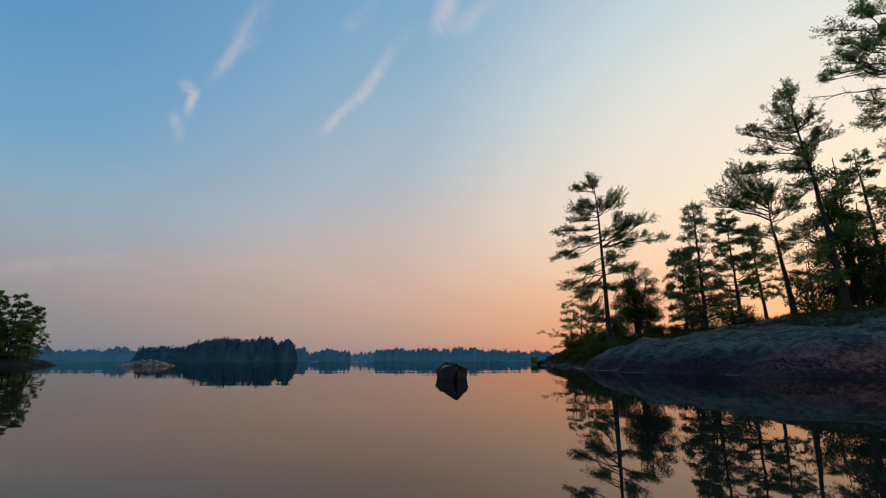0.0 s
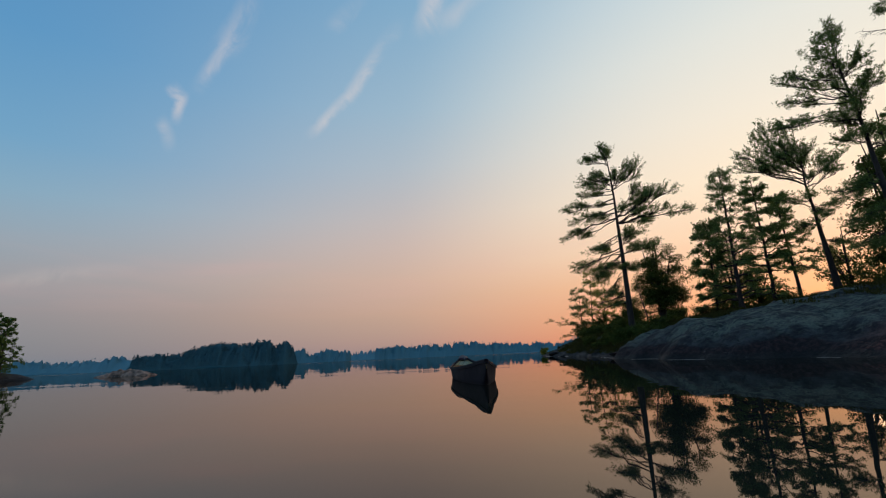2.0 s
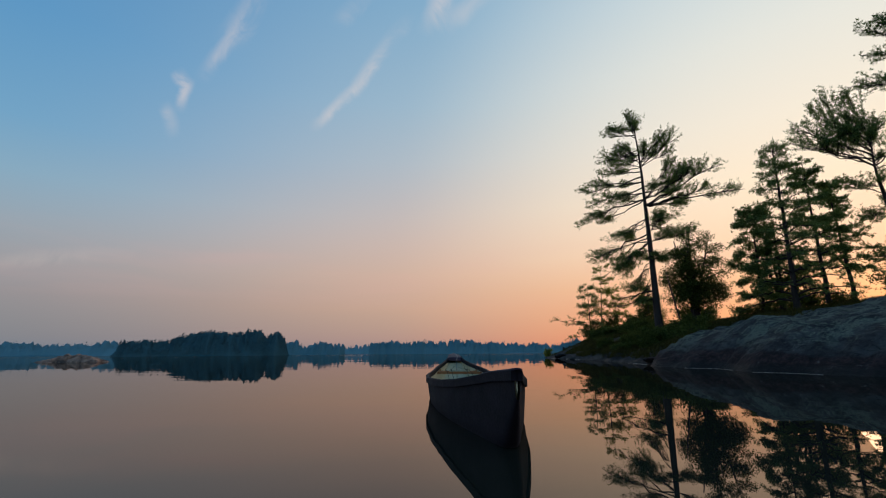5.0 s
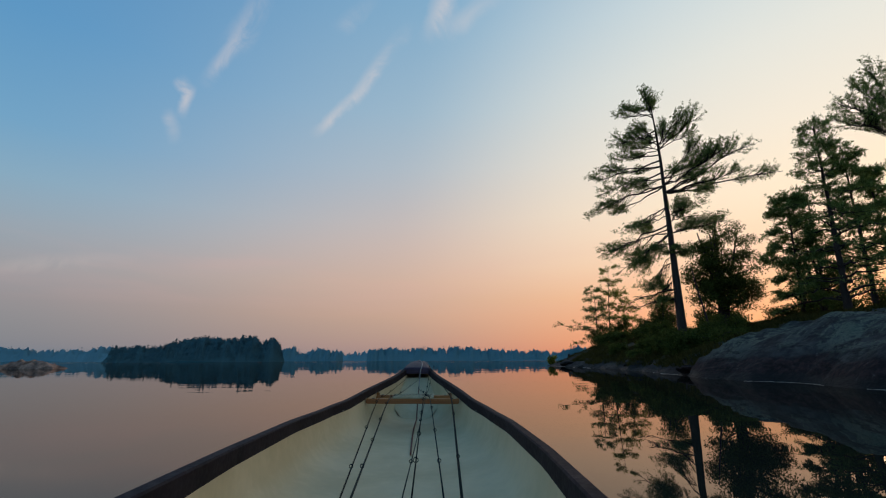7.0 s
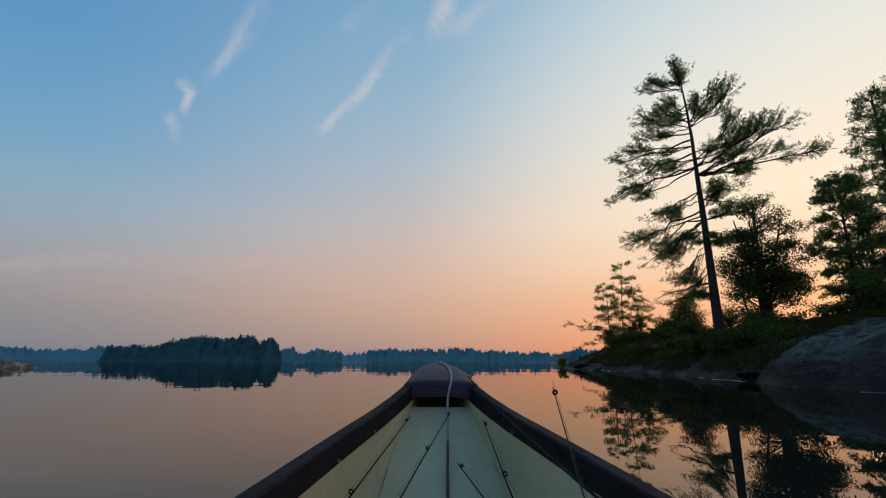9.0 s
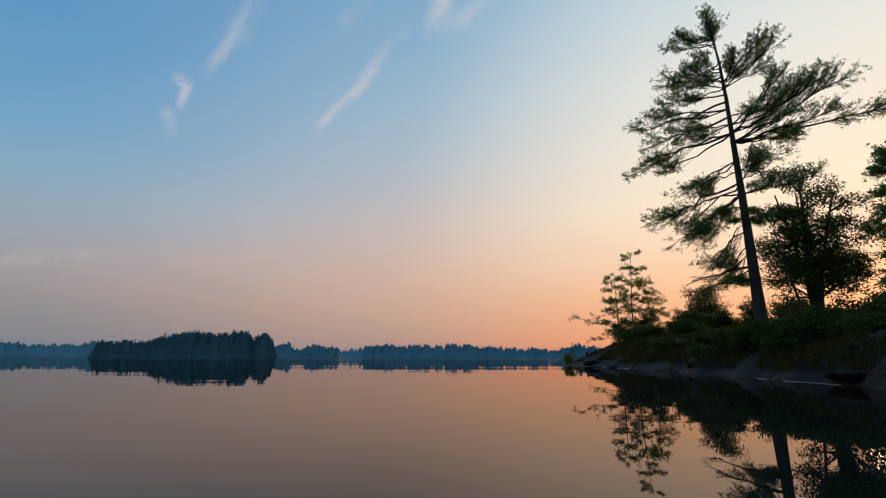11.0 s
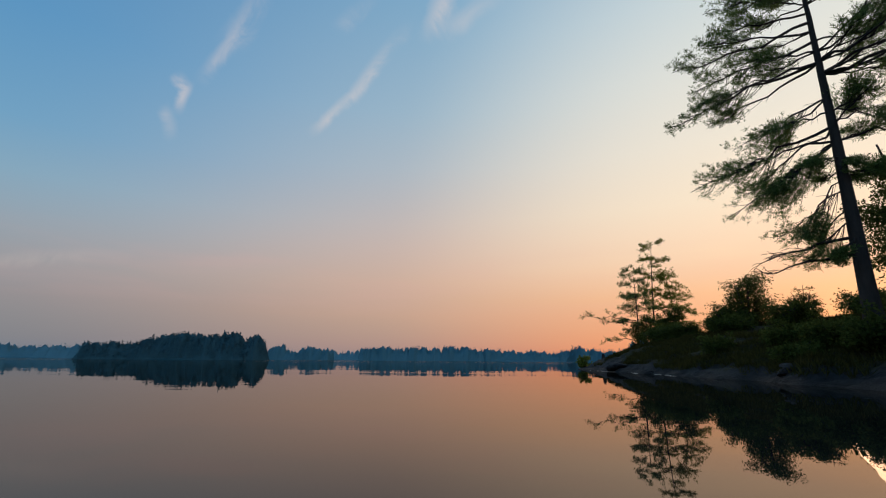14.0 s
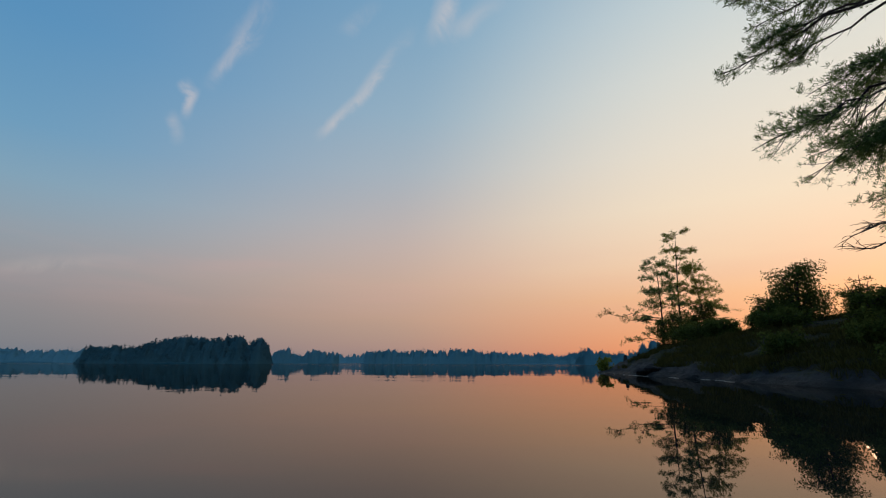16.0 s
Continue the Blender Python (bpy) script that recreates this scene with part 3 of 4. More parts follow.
def lumps(px, py, scale, seed):
    """Smooth fractal noise, about -1 to 1."""
    rng = np.random.default_rng(seed)
    total = 0 * px
    for octave in range(4):
        k, amp = scale * 1.9**octave, 0.55**octave
        for _ in range(5):
            a, p = rng.uniform(0, 2 * np.pi), rng.uniform(0, 2 * np.pi)
            total = total + amp * 0.4 * np.sin((px * np.cos(a) + py * np.sin(a)) * k + p + 0.8 * np.sin((py * np.cos(a) - px * np.sin(a)) * k * 0.6 + p * 2))
    return total


SHORE = [(34, -30), (26, -14), (18, 0), (13.2, 9.5), (10.6, 12.2), (9.0, 13.6), (8.2, 15.2), (6.9, 17.0), (6.2, 19.5), (5.9, 23.3), (6.7, 25.6), (7.0, 29), (7.5, 34), (7.2, 40),
         (7.0, 45), (7.3, 49), (8.6, 53), (12, 57.5), (20, 61), (32, 60), (46, 50), (52, 20), (50, -30)]


def land_height(px, py):
    d = inside_distance(px + 0.25 * lumps(px, py, 1.3, 3), py + 0.25 * lumps(px, py, 1.3, 4), SHORE)
    slab = np.clip((27.5 - py) / 3, 0, 1)
    steep = np.interp(d, [-4, -0.4, 0, 0.35, 0.9, 2, 4.5, 8, 14, 25], [-2.0, -0.3, -0.03, 0.30, 0.68, 1.08, 1.52, 2.12, 2.95, 3.9])
    gentle = np.interp(d, [-4, -0.4, 0, 0.5, 1.5, 3, 4.5, 8, 14, 25], [-1.6, -0.3, -0.03, 0.22, 0.58, 1.10, 1.60, 2.10, 2.9, 3.6])
    z = slab * steep + (1 - slab) * gentle
    z = z * np.interp(py, [-30, 44, 58], [1, 1, 0.8])
    rough = np.clip((d + 0.3) / 1.5, 0, 1)
    # ledges and cracks running along the shore
    u, v = 0.35 * px + 0.94 * py, 0.94 * px - 0.35 * py
    ledge = np.abs(lumps(u * 0.35, v * 1.7, 1.1, 21)) - 0.35
    z = z + rough * (0.07 * lumps(px, py, 0.9, 7) + 0.035 * lumps(px, py, 3.1, 9) + 0.018 * lumps(px, py, 8.5, 10) + 0.07 * ledge * np.clip(d / 1.2, 0, 1))
    # layered shelves low down, dipping along the shore
    tilt = 0.05 * py + 0.25 * lumps(px, py, 0.45, 33)
    k = (z + tilt) / 0.21
    f = k - np.floor(k)
    shelf = (np.floor(k) + np.clip((f - 0.30) / 0.40, 0, 1) ** 2 * (3 - 2 * np.clip((f - 0.30) / 0.40, 0, 1))) * 0.21 - tilt
    share = 0.75 * np.clip(z / 0.15, 0, 1) * np.clip((1.15 + 0.5 * lumps(px, py, 0.7, 34) - z) / 0.5, 0, 1)
    return z + share * (shelf - z)


def grid_land(name, x0, x1, y0, y1, step, fn, mat, label):
    xs, ys = np.arange(x0, x1 + step, step), np.arange(y0, y1 + step, step)
    gx, gy = np.meshgrid(xs, ys)
    gz = fn(gx, gy)
    w = len(xs)
    keep = gz > -0.6
    v = np.stack([gx, gy, gz], -1).reshape(-1, 3)
    any4 = keep[:-1, :-1] | keep[1:, :-1] | keep[:-1, 1:] | keep[1:, 1:]
    a = (np.arange(len(ys) - 1)[:, None] * w + np.arange(w - 1)[None])[any4]
    f = np.stack([a, a + 1, a + 1 + w, a + w], 1)
    return tagged(new(name, mesh_from(name, v, f, mat, True)), label, "shore", kind="structure")


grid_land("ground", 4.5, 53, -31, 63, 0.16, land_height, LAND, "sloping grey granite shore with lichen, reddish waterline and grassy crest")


def ground_z(x, y):
    return float(land_height(np.array([x]), np.array([y]))[0])


def on(x, y, sink=0.08):
    return (x, y, ground_z(x, y) - sink)

# ---- trees of the shore ----


# end of a limb: x, z, half length and half height of its pad, height where the limb starts
BIG_LEFT = [(10.29, 13.7, 0.75, 0.60, 13.0), (9.28, 13.5, 0.58, 0.33, 12.8), (9.6, 12.0, 0.9, 0.45, 11.5), (8.85, 12.0, 0.70, 0.55, 11.3), (9.07, 11.1, 0.90, 0.38, 10.7),
            (8.32, 10.2, 1.20, 0.36, 10.2), (8.80, 9.2, 1.45, 0.38, 9.6), (8.07, 8.2, 1.10, 0.36, 9.0), (9.17, 6.9, 0.85, 0.36, 7.8), (8.45, 5.9, 1.25, 0.62, 7.0),
            (9.1, 4.9, 1.10, 0.58, 6.3), (9.7, 3.9, 0.80, 0.36, 5.0), (9.9, 5.8, 0.60, 0.30, 6.2), (9.9, 3.2, 0.70, 0.30, 4.0)]
BIG_RIGHT = [(11.76, 12.3, 0.72, 0.80, 10.9), (11.0, 11.9, 0.8, 0.45, 11.2), (11.7, 9.7, 0.84, 0.60, 8.9), (12.88, 10.15, 1.15, 0.45, 8.7), (12.7, 9.0, 0.85, 0.32, 8.6),
             (13.8, 8.55, 0.85, 0.38, 8.4), (11.4, 7.9, 0.95, 0.45, 7.3), (12.05, 10.4, 0.80, 0.30, 9.4), (11.8, 6.8, 1.05, 0.48, 6.5), (11.0, 5.5, 0.55, 0.30, 5.4)]
padded_pine([(10.58, 33.2, 1.0), (10.55, 33.2, 4.5), (10.52, 33.2, 8.0), (10.48, 33.2, 10.7), (10.40, 33.2, 12.5), (10.32, 33.2, 14.1)], 0.22, BIG_LEFT + BIG_RIGHT, -0.72, 11,
            "tall wind-swept pine with long bare limbs and dark needle pads", [((8.8, 34.5, 3.22), 3.72), ((8.95, 34.5, 2.96), 3.36)])


def shore_pine(base, top, radius, low, spread, count, seed, label, droop=0.05, shape=0.55, lean_mid=(0, 0), **more):
    b = on(*base)
    trunk = [b, (b[0] + (top[0] - b[0]) * 0.5 + lean_mid[0], b[1] + (top[1] - b[1]) * 0.5 + lean_mid[1], (b[2] + top[2]) / 2), top]
    rng = np.random.default_rng(seed)
    return pine(trunk, radius, whorls(rng, trunk, low, spread, count, droop, 0.06, shape), seed, label, PINE_GROUP, **{"rise": 0.02, "reach": 0.75, **more})


shore_pine((15.75, 30.1), (15.9, 30.1, 10.7), 0.14, 0.06, 2.5, 60, 21, "slender young pine with a dense dark cone of branches", 0.06, 0.95, density=8, twig_count=9, wide=0.012)
shore_pine((20.2, 33.8), (20.15, 33.8, 11.3), 0.13, 0.24, 1.9, 36, 22, "thin pine with a bare lower trunk and sparse crown", shape=0.8)
shore_pine((23.1, 35.5), (22.8, 35.5, 10.8), 0.13, 0.26, 1.9, 30, 23, "thin pine with a bare lower trunk and dark crown", shape=0.75)
TALL_PADS = [(18.79, 15.5, 0.75, 0.75, 14.7), (18.2, 14.6, 0.72, 0.70, 13.9), (19.72, 13.7, 0.90, 0.85, 12.8), (18.21, 13.5, 1.10, 0.60, 12.9), (16.79, 13.35, 0.85, 0.32, 12.2),
             (17.07, 12.2, 1.15, 0.30, 11.7), (19.3, 11.9, 1.05, 0.70, 11.2), (16.63, 10.9, 1.35, 0.36, 10.7), (18.5, 10.8, 1.05, 0.42, 10.4), (18.99, 9.8, 1.20, 0.34, 9.5),
             (18.3, 7.2, 1.25, 0.55, 7.6), (18.5, 5.7, 1.35, 0.45, 6.2), (18.87, 4.5, 1.30, 0.42, 5.2), (20.5, 6.9, 1.00, 0.75, 7.0), (20.6, 9.4, 1.20, 0.45, 9.0), (20.4, 12.6, 0.9, 0.5, 11.8)]
padded_pine([on(19.72, 24.0), (19.55, 24.0, 5.8), (19.42, 24.0, 8.3), (19.25, 24.0, 10.7), (18.95, 24.0, 13.2), (18.84, 24.0, 15.9)], 0.19, TALL_PADS, -0.3, 25,
            "tall straight pine leaning over the granite slab", fill=20, wide=0.0075, grow=0.98)


HUGE_PADS = [(20.6, 17.7, 1.15, 0.60, 17.4), (18.58, 16.3, 1.05, 0.36, 16.0), (19.76, 15.7, 0.85, 0.75, 15.2), (18.55, 14.7, 1.00, 0.32, 14.6), (17.82, 13.8, 0.65, 0.30, 14.2), (20.3, 14.4, 0.90, 0.85, 13.8),
             (19.52, 12.6, 0.70, 0.55, 12.6), (19.4, 11.5, 1.05, 0.48, 11.6), (21.0, 16.2, 0.90, 0.65, 15.8), (22.7, 17.3, 1.20, 0.80, 16.8), (22.2, 13.1, 1.20, 0.90, 13.0), (23.6, 15.0, 1.30, 0.80, 14.8),
             (22.0, 19.2, 1.10, 0.70, 18.8), (23.4, 11.4, 1.30, 0.70, 11.6), (20.8, 10.2, 1.20, 0.50, 10.4)]
padded_pine([on(21.9, 20.5), (21.6, 20.5, 9.0), (21.9, 20.5, 14.0), (22.1, 20.5, 19.6)], 0.27, HUGE_PADS, 0.15, 26, "huge pine spreading heavy dark branches",
            [((17.3, 20.8, 13.0), 13.2)], fill=20, wide=0.0075, grow=0.98)
shore_pine((27.5, 30.0), (27.2, 30.0, 14.0), 0.2, 0.2, 2.8, 32, 27, "dark pine among the shore trees")
shore_pine((30.5, 36.0), (30.3, 36.0, 13.0), 0.2, 0.2, 2.8, 30, 28, "dark pine among the shore trees")
shore_pine((15.6, 32.3), (15.7, 32.2, 8.1), 0.09, 0.12, 1.35, 35, 29, "small young pine with a thin crown")


FORK_PADS = [(19.4, 13.6, 0.85, 0.50, 11.0), (19.2, 12.5, 1.25, 0.65, 10.6), (18.3, 11.8, 1.60, 0.42, 10.2), (18.3, 10.9, 1.85, 0.36, 9.7), (21.4, 12.2, 1.05, 0.65, 11.2), (23.1, 11.8, 1.30, 0.45, 9.6),
             (23.3, 10.8, 0.75, 0.36, 9.4), (20.2, 8.8, 1.10, 0.55, 8.6), (20.7, 7.1, 1.10, 0.45, 7.0), (22.85, 5.9, 0.95, 0.45, 6.0), (20.2, 11.4, 0.9, 0.4, 10.4), (22.3, 8.2, 0.9, 0.4, 8.0)]
padded_pine([on(21.75, 30.6), (21.55, 30.6, 5.8), (21.39, 30.6, 8.1), (21.25, 30.6, 9.9), (21.4, 30.6, 12.0)], 0.20, FORK_PADS, 0.1, 24, "forked pine with a broad flat crown", fill=19, wide=0.0085, grow=1.0)

broadleaf(on(12.6, 33.2), 6.0, 2.15, 31, "dense dark broadleaf tree beside the big pine", leaf=0.085, leaves=32000, stems=6, low=0.28)
broadleaf(on(23.2, 27.2), 10.3, 2.7, 32, "tall dark broadleaf tree on the granite crest", leaves=20000, stems=6, low=0.12, leaf=0.13)
broadleaf(on(26.5, 25.0), 9.5, 3.0, 33, "tall dark broadleaf tree on the granite crest", leaves=16000, stems=5, low=0.15, leaf=0.13)
broadleaf(on(27.5, 22.5), 9.0, 3.0, 37, "tall dark broadleaf tree on the granite crest", leaves=14000, stems=5, low=0.12, leaf=0.13)
broadleaf(on(24.6, 24.0), 7.5, 2.4, 38, "tall dark broadleaf tree on the granite crest", leaves=14000, stems=5, low=0.08, leaf=0.13)
for k, (x, y, h, w) in enumerate([(27.5, 36.5, 5.5, 2.4), (31.0, 35.0, 6.0, 2.6), (29.5, 31.0, 6.0, 2.5), (34.0, 38.0, 6.5, 2.8), (36.0, 33.0, 7.0, 2.8), (23.5, 40.5, 4.0, 2.0)]):
    broadleaf(on(x, y), h, w, 140 + k, "dense dark young tree in the shore thicket", leaves=3600, stems=4, low=0.05, leaf=0.16, group="thicket behind the pines")
broadleaf(on(17.2, 33.0), 5.8, 1.9, 34, "rounded dark broadleaf tree on the crest", leaves=6500, low=0.15)
for x, y, h, w, n, seed, label in [(15.0, 45.0, 3.0, 1.9, 15000, 35, "broad round shrub with dark leaves"), (13.7, 44.8, 1.6, 1.15, 7000, 39, "low spreading shrub with dark leaves"), 
                                   (18.2, 45.4, 2.0, 1.0, 3600, 36, "small leafy tree with rust-tinted leaves"), (16.6, 40.0, 1.1, 1.3, 6000, 45, "low spreading shrub with dark leaves"), (11.4, 37.0, 1.15, 0.95, 5000, 46, "dark leafy shrub behind the big pine")]:
    broadleaf(on(x, y), h, w, seed, label, leaf=0.085, leaves=n, stems=9, name="shrub", group=BUSH_GROUP, category="shrub", trunk_r=0.05, low=0.05)


def sapling_group():
    for k, (x, y, top, seed) in enumerate([(13.9, 53.5, 8.7, 41), (12.6, 53.2, 6.6, 42), (15.4, 53.8, 6.4, 43)]):
        b = on(x, y)
        trunk = [b, (x + 0.1, y, (b[2] + top) / 2), (x + 0.35 - 0.3 * k, y, top)]
        rng = np.random.default_rng(seed)
        limbs = whorls(rng, trunk, 0.15, 2.1, 28, 0.0, shape=0.75, r0=0.025)
        if k == 1:
            limbs += [((12.6, 53.2, 3.2), (9.2, 54.0, 3.45), 0.1, 0.03), ((12.6, 53.2, 3.0), (10.2, 53.0, 3.0), 0.1, 0.03)]
        pine(trunk, 0.07, limbs, seed, "thin young pine with a see-through yellow-green crown", PINE_GROUP, name="sapling",
             reach=0.75, twig_count=9, density=10, wide=0.011, mat=NEEDLE if k == 1 else LEAF_LIGHT)


sapling_group()
for k, (x, y, h, s, n) in enumerate([(9.9, 35.4, 0.55, 0.9, 3600), (9.0, 37.4, 0.6, 0.8, 2600), (12.4, 51.4, 2.2, 1.3, 5200), (10.6, 31.0, 0.6, 1.1, 3600), (13.5, 34.5, 0.45, 1.4, 3200), (15.5, 33.0, 0.6, 1.3, 2600),
                                     (18.0, 34.5, 0.9, 1.4, 2600), (21.0, 34.0, 0.9, 1.4, 2600), (13.2, 44.5, 0.6, 1.0, 2600), (11.5, 47.5, 0.9, 1.3, 2400), (24.5, 30.5, 1.2, 1.6, 2600), (8.6, 29.6, 0.4, 0.8, 2200),
                                     (8.6, 33.2, 0.4, 0.8, 2200), (25.0, 26.5, 1.2, 1.6, 2600), (9.4, 27.9, 0.5, 0.9, 2200), (14.3, 51.8, 2.5, 1.2, 6500), (9.3, 31.6, 0.9, 1.1, 5000), (9.0, 30.0, 0.8, 1.0, 4500), (9.6, 33.4, 0.9, 1.0, 4500), (10.4, 29.4, 1.0, 1.2, 5000),
                                     (12.3, 46.2, 1.0, 1.0, 4500), (13.0, 47.6, 1.2, 1.1, 4500), (12.6, 42.5, 0.7, 1.2, 4000)]):
    broadleaf(on(x, y, 0.05), h, s, 60 + k, "low dark leafy shrub on the mossy shore", leaves=n, stems=5, name="shrub", group=BUSH_GROUP, category="shrub", trunk_r=0.03, low=0.05, leaf=0.09)


def shore_grass():
    rng = np.random.default_rng(77)
    x, y = rng.uniform(6.5, 17, 52000), rng.uniform(25, 57, 52000)
    z = land_height(x, y)
    keep = (z > 0.16) & (lumps(x, y, 1.1, 15) > np.interp(y, [25, 44, 52, 57], [-0.55, -0.3, 0.05, 0.3]) + np.clip(np.interp(y, [25, 38, 46], [0.35, 0.4, 0.7]) - z, 0, 0.5) * 1.6)
    low = np.stack([x, y, z - 0.03], 1)[keep][:23000]
    x, y = rng.uniform(8, 26, 26000), rng.uniform(8, 27, 26000)
    z = land_height(x, y)
    keep = (z > 1.62) & (z < 3.2) & (lumps(x, y, 0.8, 16) > np.interp(z, [1.6, 2.2, 2.9], [0.5, 0.1, -0.2]))
    crest = np.stack([x, y, z - 0.03], 1)[keep][:6000]
    for at, length, label in [(low, 0.23, "long unmown grass tufts along the shore"), (crest, 0.20, "short green grass and moss tufts on the slab crest")]:
        v, f = blades(rng, at, np.tile([0, 0, 1.0], (len(at), 1)), 4, length, 0.010, 0.42)
        tagged(new("grass", mesh_from("grass", v, f, GRASS)), label, "grass", kind="stuff")


shore_grass()

# ---- far shores and islands ----


def mound(name, label, cx, cy, rx, ry, h, seed, mat, turn=0.0, power=0.8, n=44, steps=12, craggy=0.28):
    """A low rocky rise out of the water."""
    a = np.linspace(0, 2 * np.pi, n, endpoint=False)
    rings = np.linspace(0, 1.12, steps)
    v, f = [], []
    c, s = math.cos(turn), math.sin(turn)
    for r in rings:
        wob = 1 + 0.12 * lumps(np.cos(a) * 2, np.sin(a) * 2, 1.2, seed)
        x, y = np.cos(a) * rx * r * wob, np.sin(a) * ry * r * wob
        z = np.full(n, h * (1 - r ** (2 * power)))
        z = z + h * craggy * (lumps(x / rx * 2.2, y / ry * 2.2, 1.8, seed + 1) - (0.4 if craggy > 0.5 else 0) + 0.5 * np.abs(lumps(x / rx * 5, y / ry * 3, 2.2, seed + 2)) * (craggy > 0.5)) * (1 - 0.5 * r)
        v.append(np.stack([cx + c * x - s * y, cy + s * x + c * y, z], 1))
    v = np.concatenate(v)
    for i in range(len(rings) - 1):
        for j in range(n):
            q = (j + 1) % n
            f.append((i * n + j, (i + 1) * n + j, (i + 1) * n + q, i * n + q))
    return tagged(new(name, mesh_from(name, v, f, mat, True)), label, "rock")


ISLET = mat_plain("tan_granite", (0.035, 0.020, 0.014), (0.44, 0.27, 0.19), 2.4, 0.85, 0, 1.0, 0.15)
mound("rock_islet", "low reddish granite islet rising from the lake", -28.2, 41.9, 2.9, 1.4, 0.26, 5, ISLET, 0.1, 1.5, 90, 30, 0.95)
mound("rocky_point", "low granite point with trees", -52.0, 46.5, 9.5, 5.0, 1.7, 8, LAND, 0.0)


def wood(name, label, a, b, count, low, high, depth, seed, mat, profile=None):
    """A far belt of trees from a to b: one uneven canopy of overlapping crowns, with ragged sprays along it."""
    rng = np.random.default_rng(seed)
    a, b = np.array(a, float), np.array(b, float)
    length = np.linalg.norm(b - a)
    cell = (low + high) / 2 * 0.055
    u, v = np.arange(-2 * cell, length + 3 * cell, cell), np.linspace(-0.12, 1.0, 12) * depth
    gu, gv = np.meshgrid(u, v)
    share = np.clip(gu / length, 0, 1)
    tall = np.interp(share, np.linspace(0, 1, 120), [(profile(t) if profile else 1) for t in np.linspace(0, 1, 120)])
    edge = np.clip((gv / depth + 0.12) / 0.10, 0, 1) * np.clip((gu + cell) / (3 * cell), 0, 1) * np.clip((length + cell - gu) / (3 * cell), 0, 1)
    top = low * 0.62 * tall * edge * (1 + 0.18 * lumps(gu, gv, 1.1, seed))
    sprays = 70 if seed in (101, 106) else 16
    at, out, size = [], [], []
    for _ in range(count):
        s, d = rng.uniform(0, 1), rng.uniform(0.0, 0.9) * depth
        h = (low * 0.62 + (high * 1.06 - low * 0.62) * rng.uniform(0, 1) ** 0.8) * (profile(s) if profile else 1)
        conic = rng.uniform() < 0.6
        r = h * (0.20 if conic else 0.27) * rng.uniform(0.8, 1.2)
        i = slice(max(0, int((s * length - r) / cell)), int((s * length + r) / cell) + 5)
        near = np.hypot(gu[:, i] - s * length, gv[:, i] - d) / r
        crown = h * np.maximum(1 - near, 0) ** 0.75 if conic else h * np.sqrt(np.maximum(1 - near**2, 0))
        top[:, i] = np.maximum(top[:, i], crown * (1 + rng.normal(0, 0.05, near.shape)))
        t = rng.uniform(0.12, 1.0, sprays) ** 0.7
        ang = rng.uniform(0, 2 * np.pi, sprays)
        g = r * ((1 - t) ** 1.2 if conic else np.sqrt(np.maximum(1 - t * t, 0))) + 0.01 * h
        p = a + (b - a) * s
        at.append(np.stack([p[0] + np.cos(ang) * g, p[1] + d + np.sin(ang) * g, t * h], 1))
        out.append(np.stack([np.cos(ang), np.sin(ang), 0.2 + 1.2 * t**3], 1))
        size.append(np.full(sprays, h))
    # sprays all over the near face close it
    k = count * (14 if seed in (101, 106) else 6)
    s = rng.uniform(0.0, 1, k)
    col = np.clip((s * length + 2 * cell) / cell, 0, len(u) - 1).astype(int)
    d = rng.uniform(-0.10, 0.25, k)
    row = np.clip(((d + 0.12) / 1.12 * 11).astype(int) + 1, 0, 11)
    z = rng.uniform(0.03, 1.0, k) * np.maximum(top[row, col], 0.5)
    p = a + (b - a) * s[:, None]
    at.append(np.stack([p[:, 0], p[:, 1] + d * depth - 0.25, z], 1))
    out.append(np.tile([0, -0.6, 0.5], (k, 1)))
    size.append(np.full(k, (low + high) / 2))
    way = (b - a) / length
    jit = rng.normal(0, cell * 0.25, (3, *gu.shape))
    verts = np.stack([a[0] + way[0] * gu + jit[0], a[1] + way[1] * gu + gv + jit[1], np.where(edge > 0, top, -0.3)], -1).reshape(-1, 3)
    w = len(u)
    c = (np.arange(len(v) - 1)[:, None] * w + np.arange(w - 1)[None]).ravel()
    faces = np.stack([c, c + 1, c + 1 + w, c + w], 1)
    size = np.concatenate(size)[:, None]
    bv, bf = blades(rng, np.concatenate(at), np.concatenate(out), 1, 1.0, 0.36, 0.9)
    at = np.repeat(np.concatenate(at), 4, 0)
    bv = at + (bv - at) * np.repeat(size, 4, 0) * 0.065
    ob = new(name, mesh_from(name, np.concatenate([verts, bv]), np.concatenate([faces, bf + len(verts)]), mat))
    return tagged(ob, label, "woods", kind="stuff")


def island_base(name, a, b, depth, mat, rise):
    a, b = np.array(a, float), np.array(b, float)
    c, half = (a + b) / 2, np.linalg.norm(b - a) / 2
    turn = math.atan2(b[1] - a[1], b[0] - a[0])
    ob = mound(name, "low wooded shore across the lake", c[0], c[1] + depth * 0.5, half * 1.03, depth * 0.62, rise, 3, mat, turn, 2.4, 90, 12, 0.10)
    tagged(ob, category="shore", kind="structure")


def hump(s):
    return float(np.interp(s, [0, 0.06, 0.3, 0.36, 0.5, 0.62, 0.8, 0.9, 0.93, 0.96, 1], [0.55, 0.66, 0.62, 0.85, 0.97, 0.90, 1.0, 0.93, 0.62, 0.95, 0.8]))


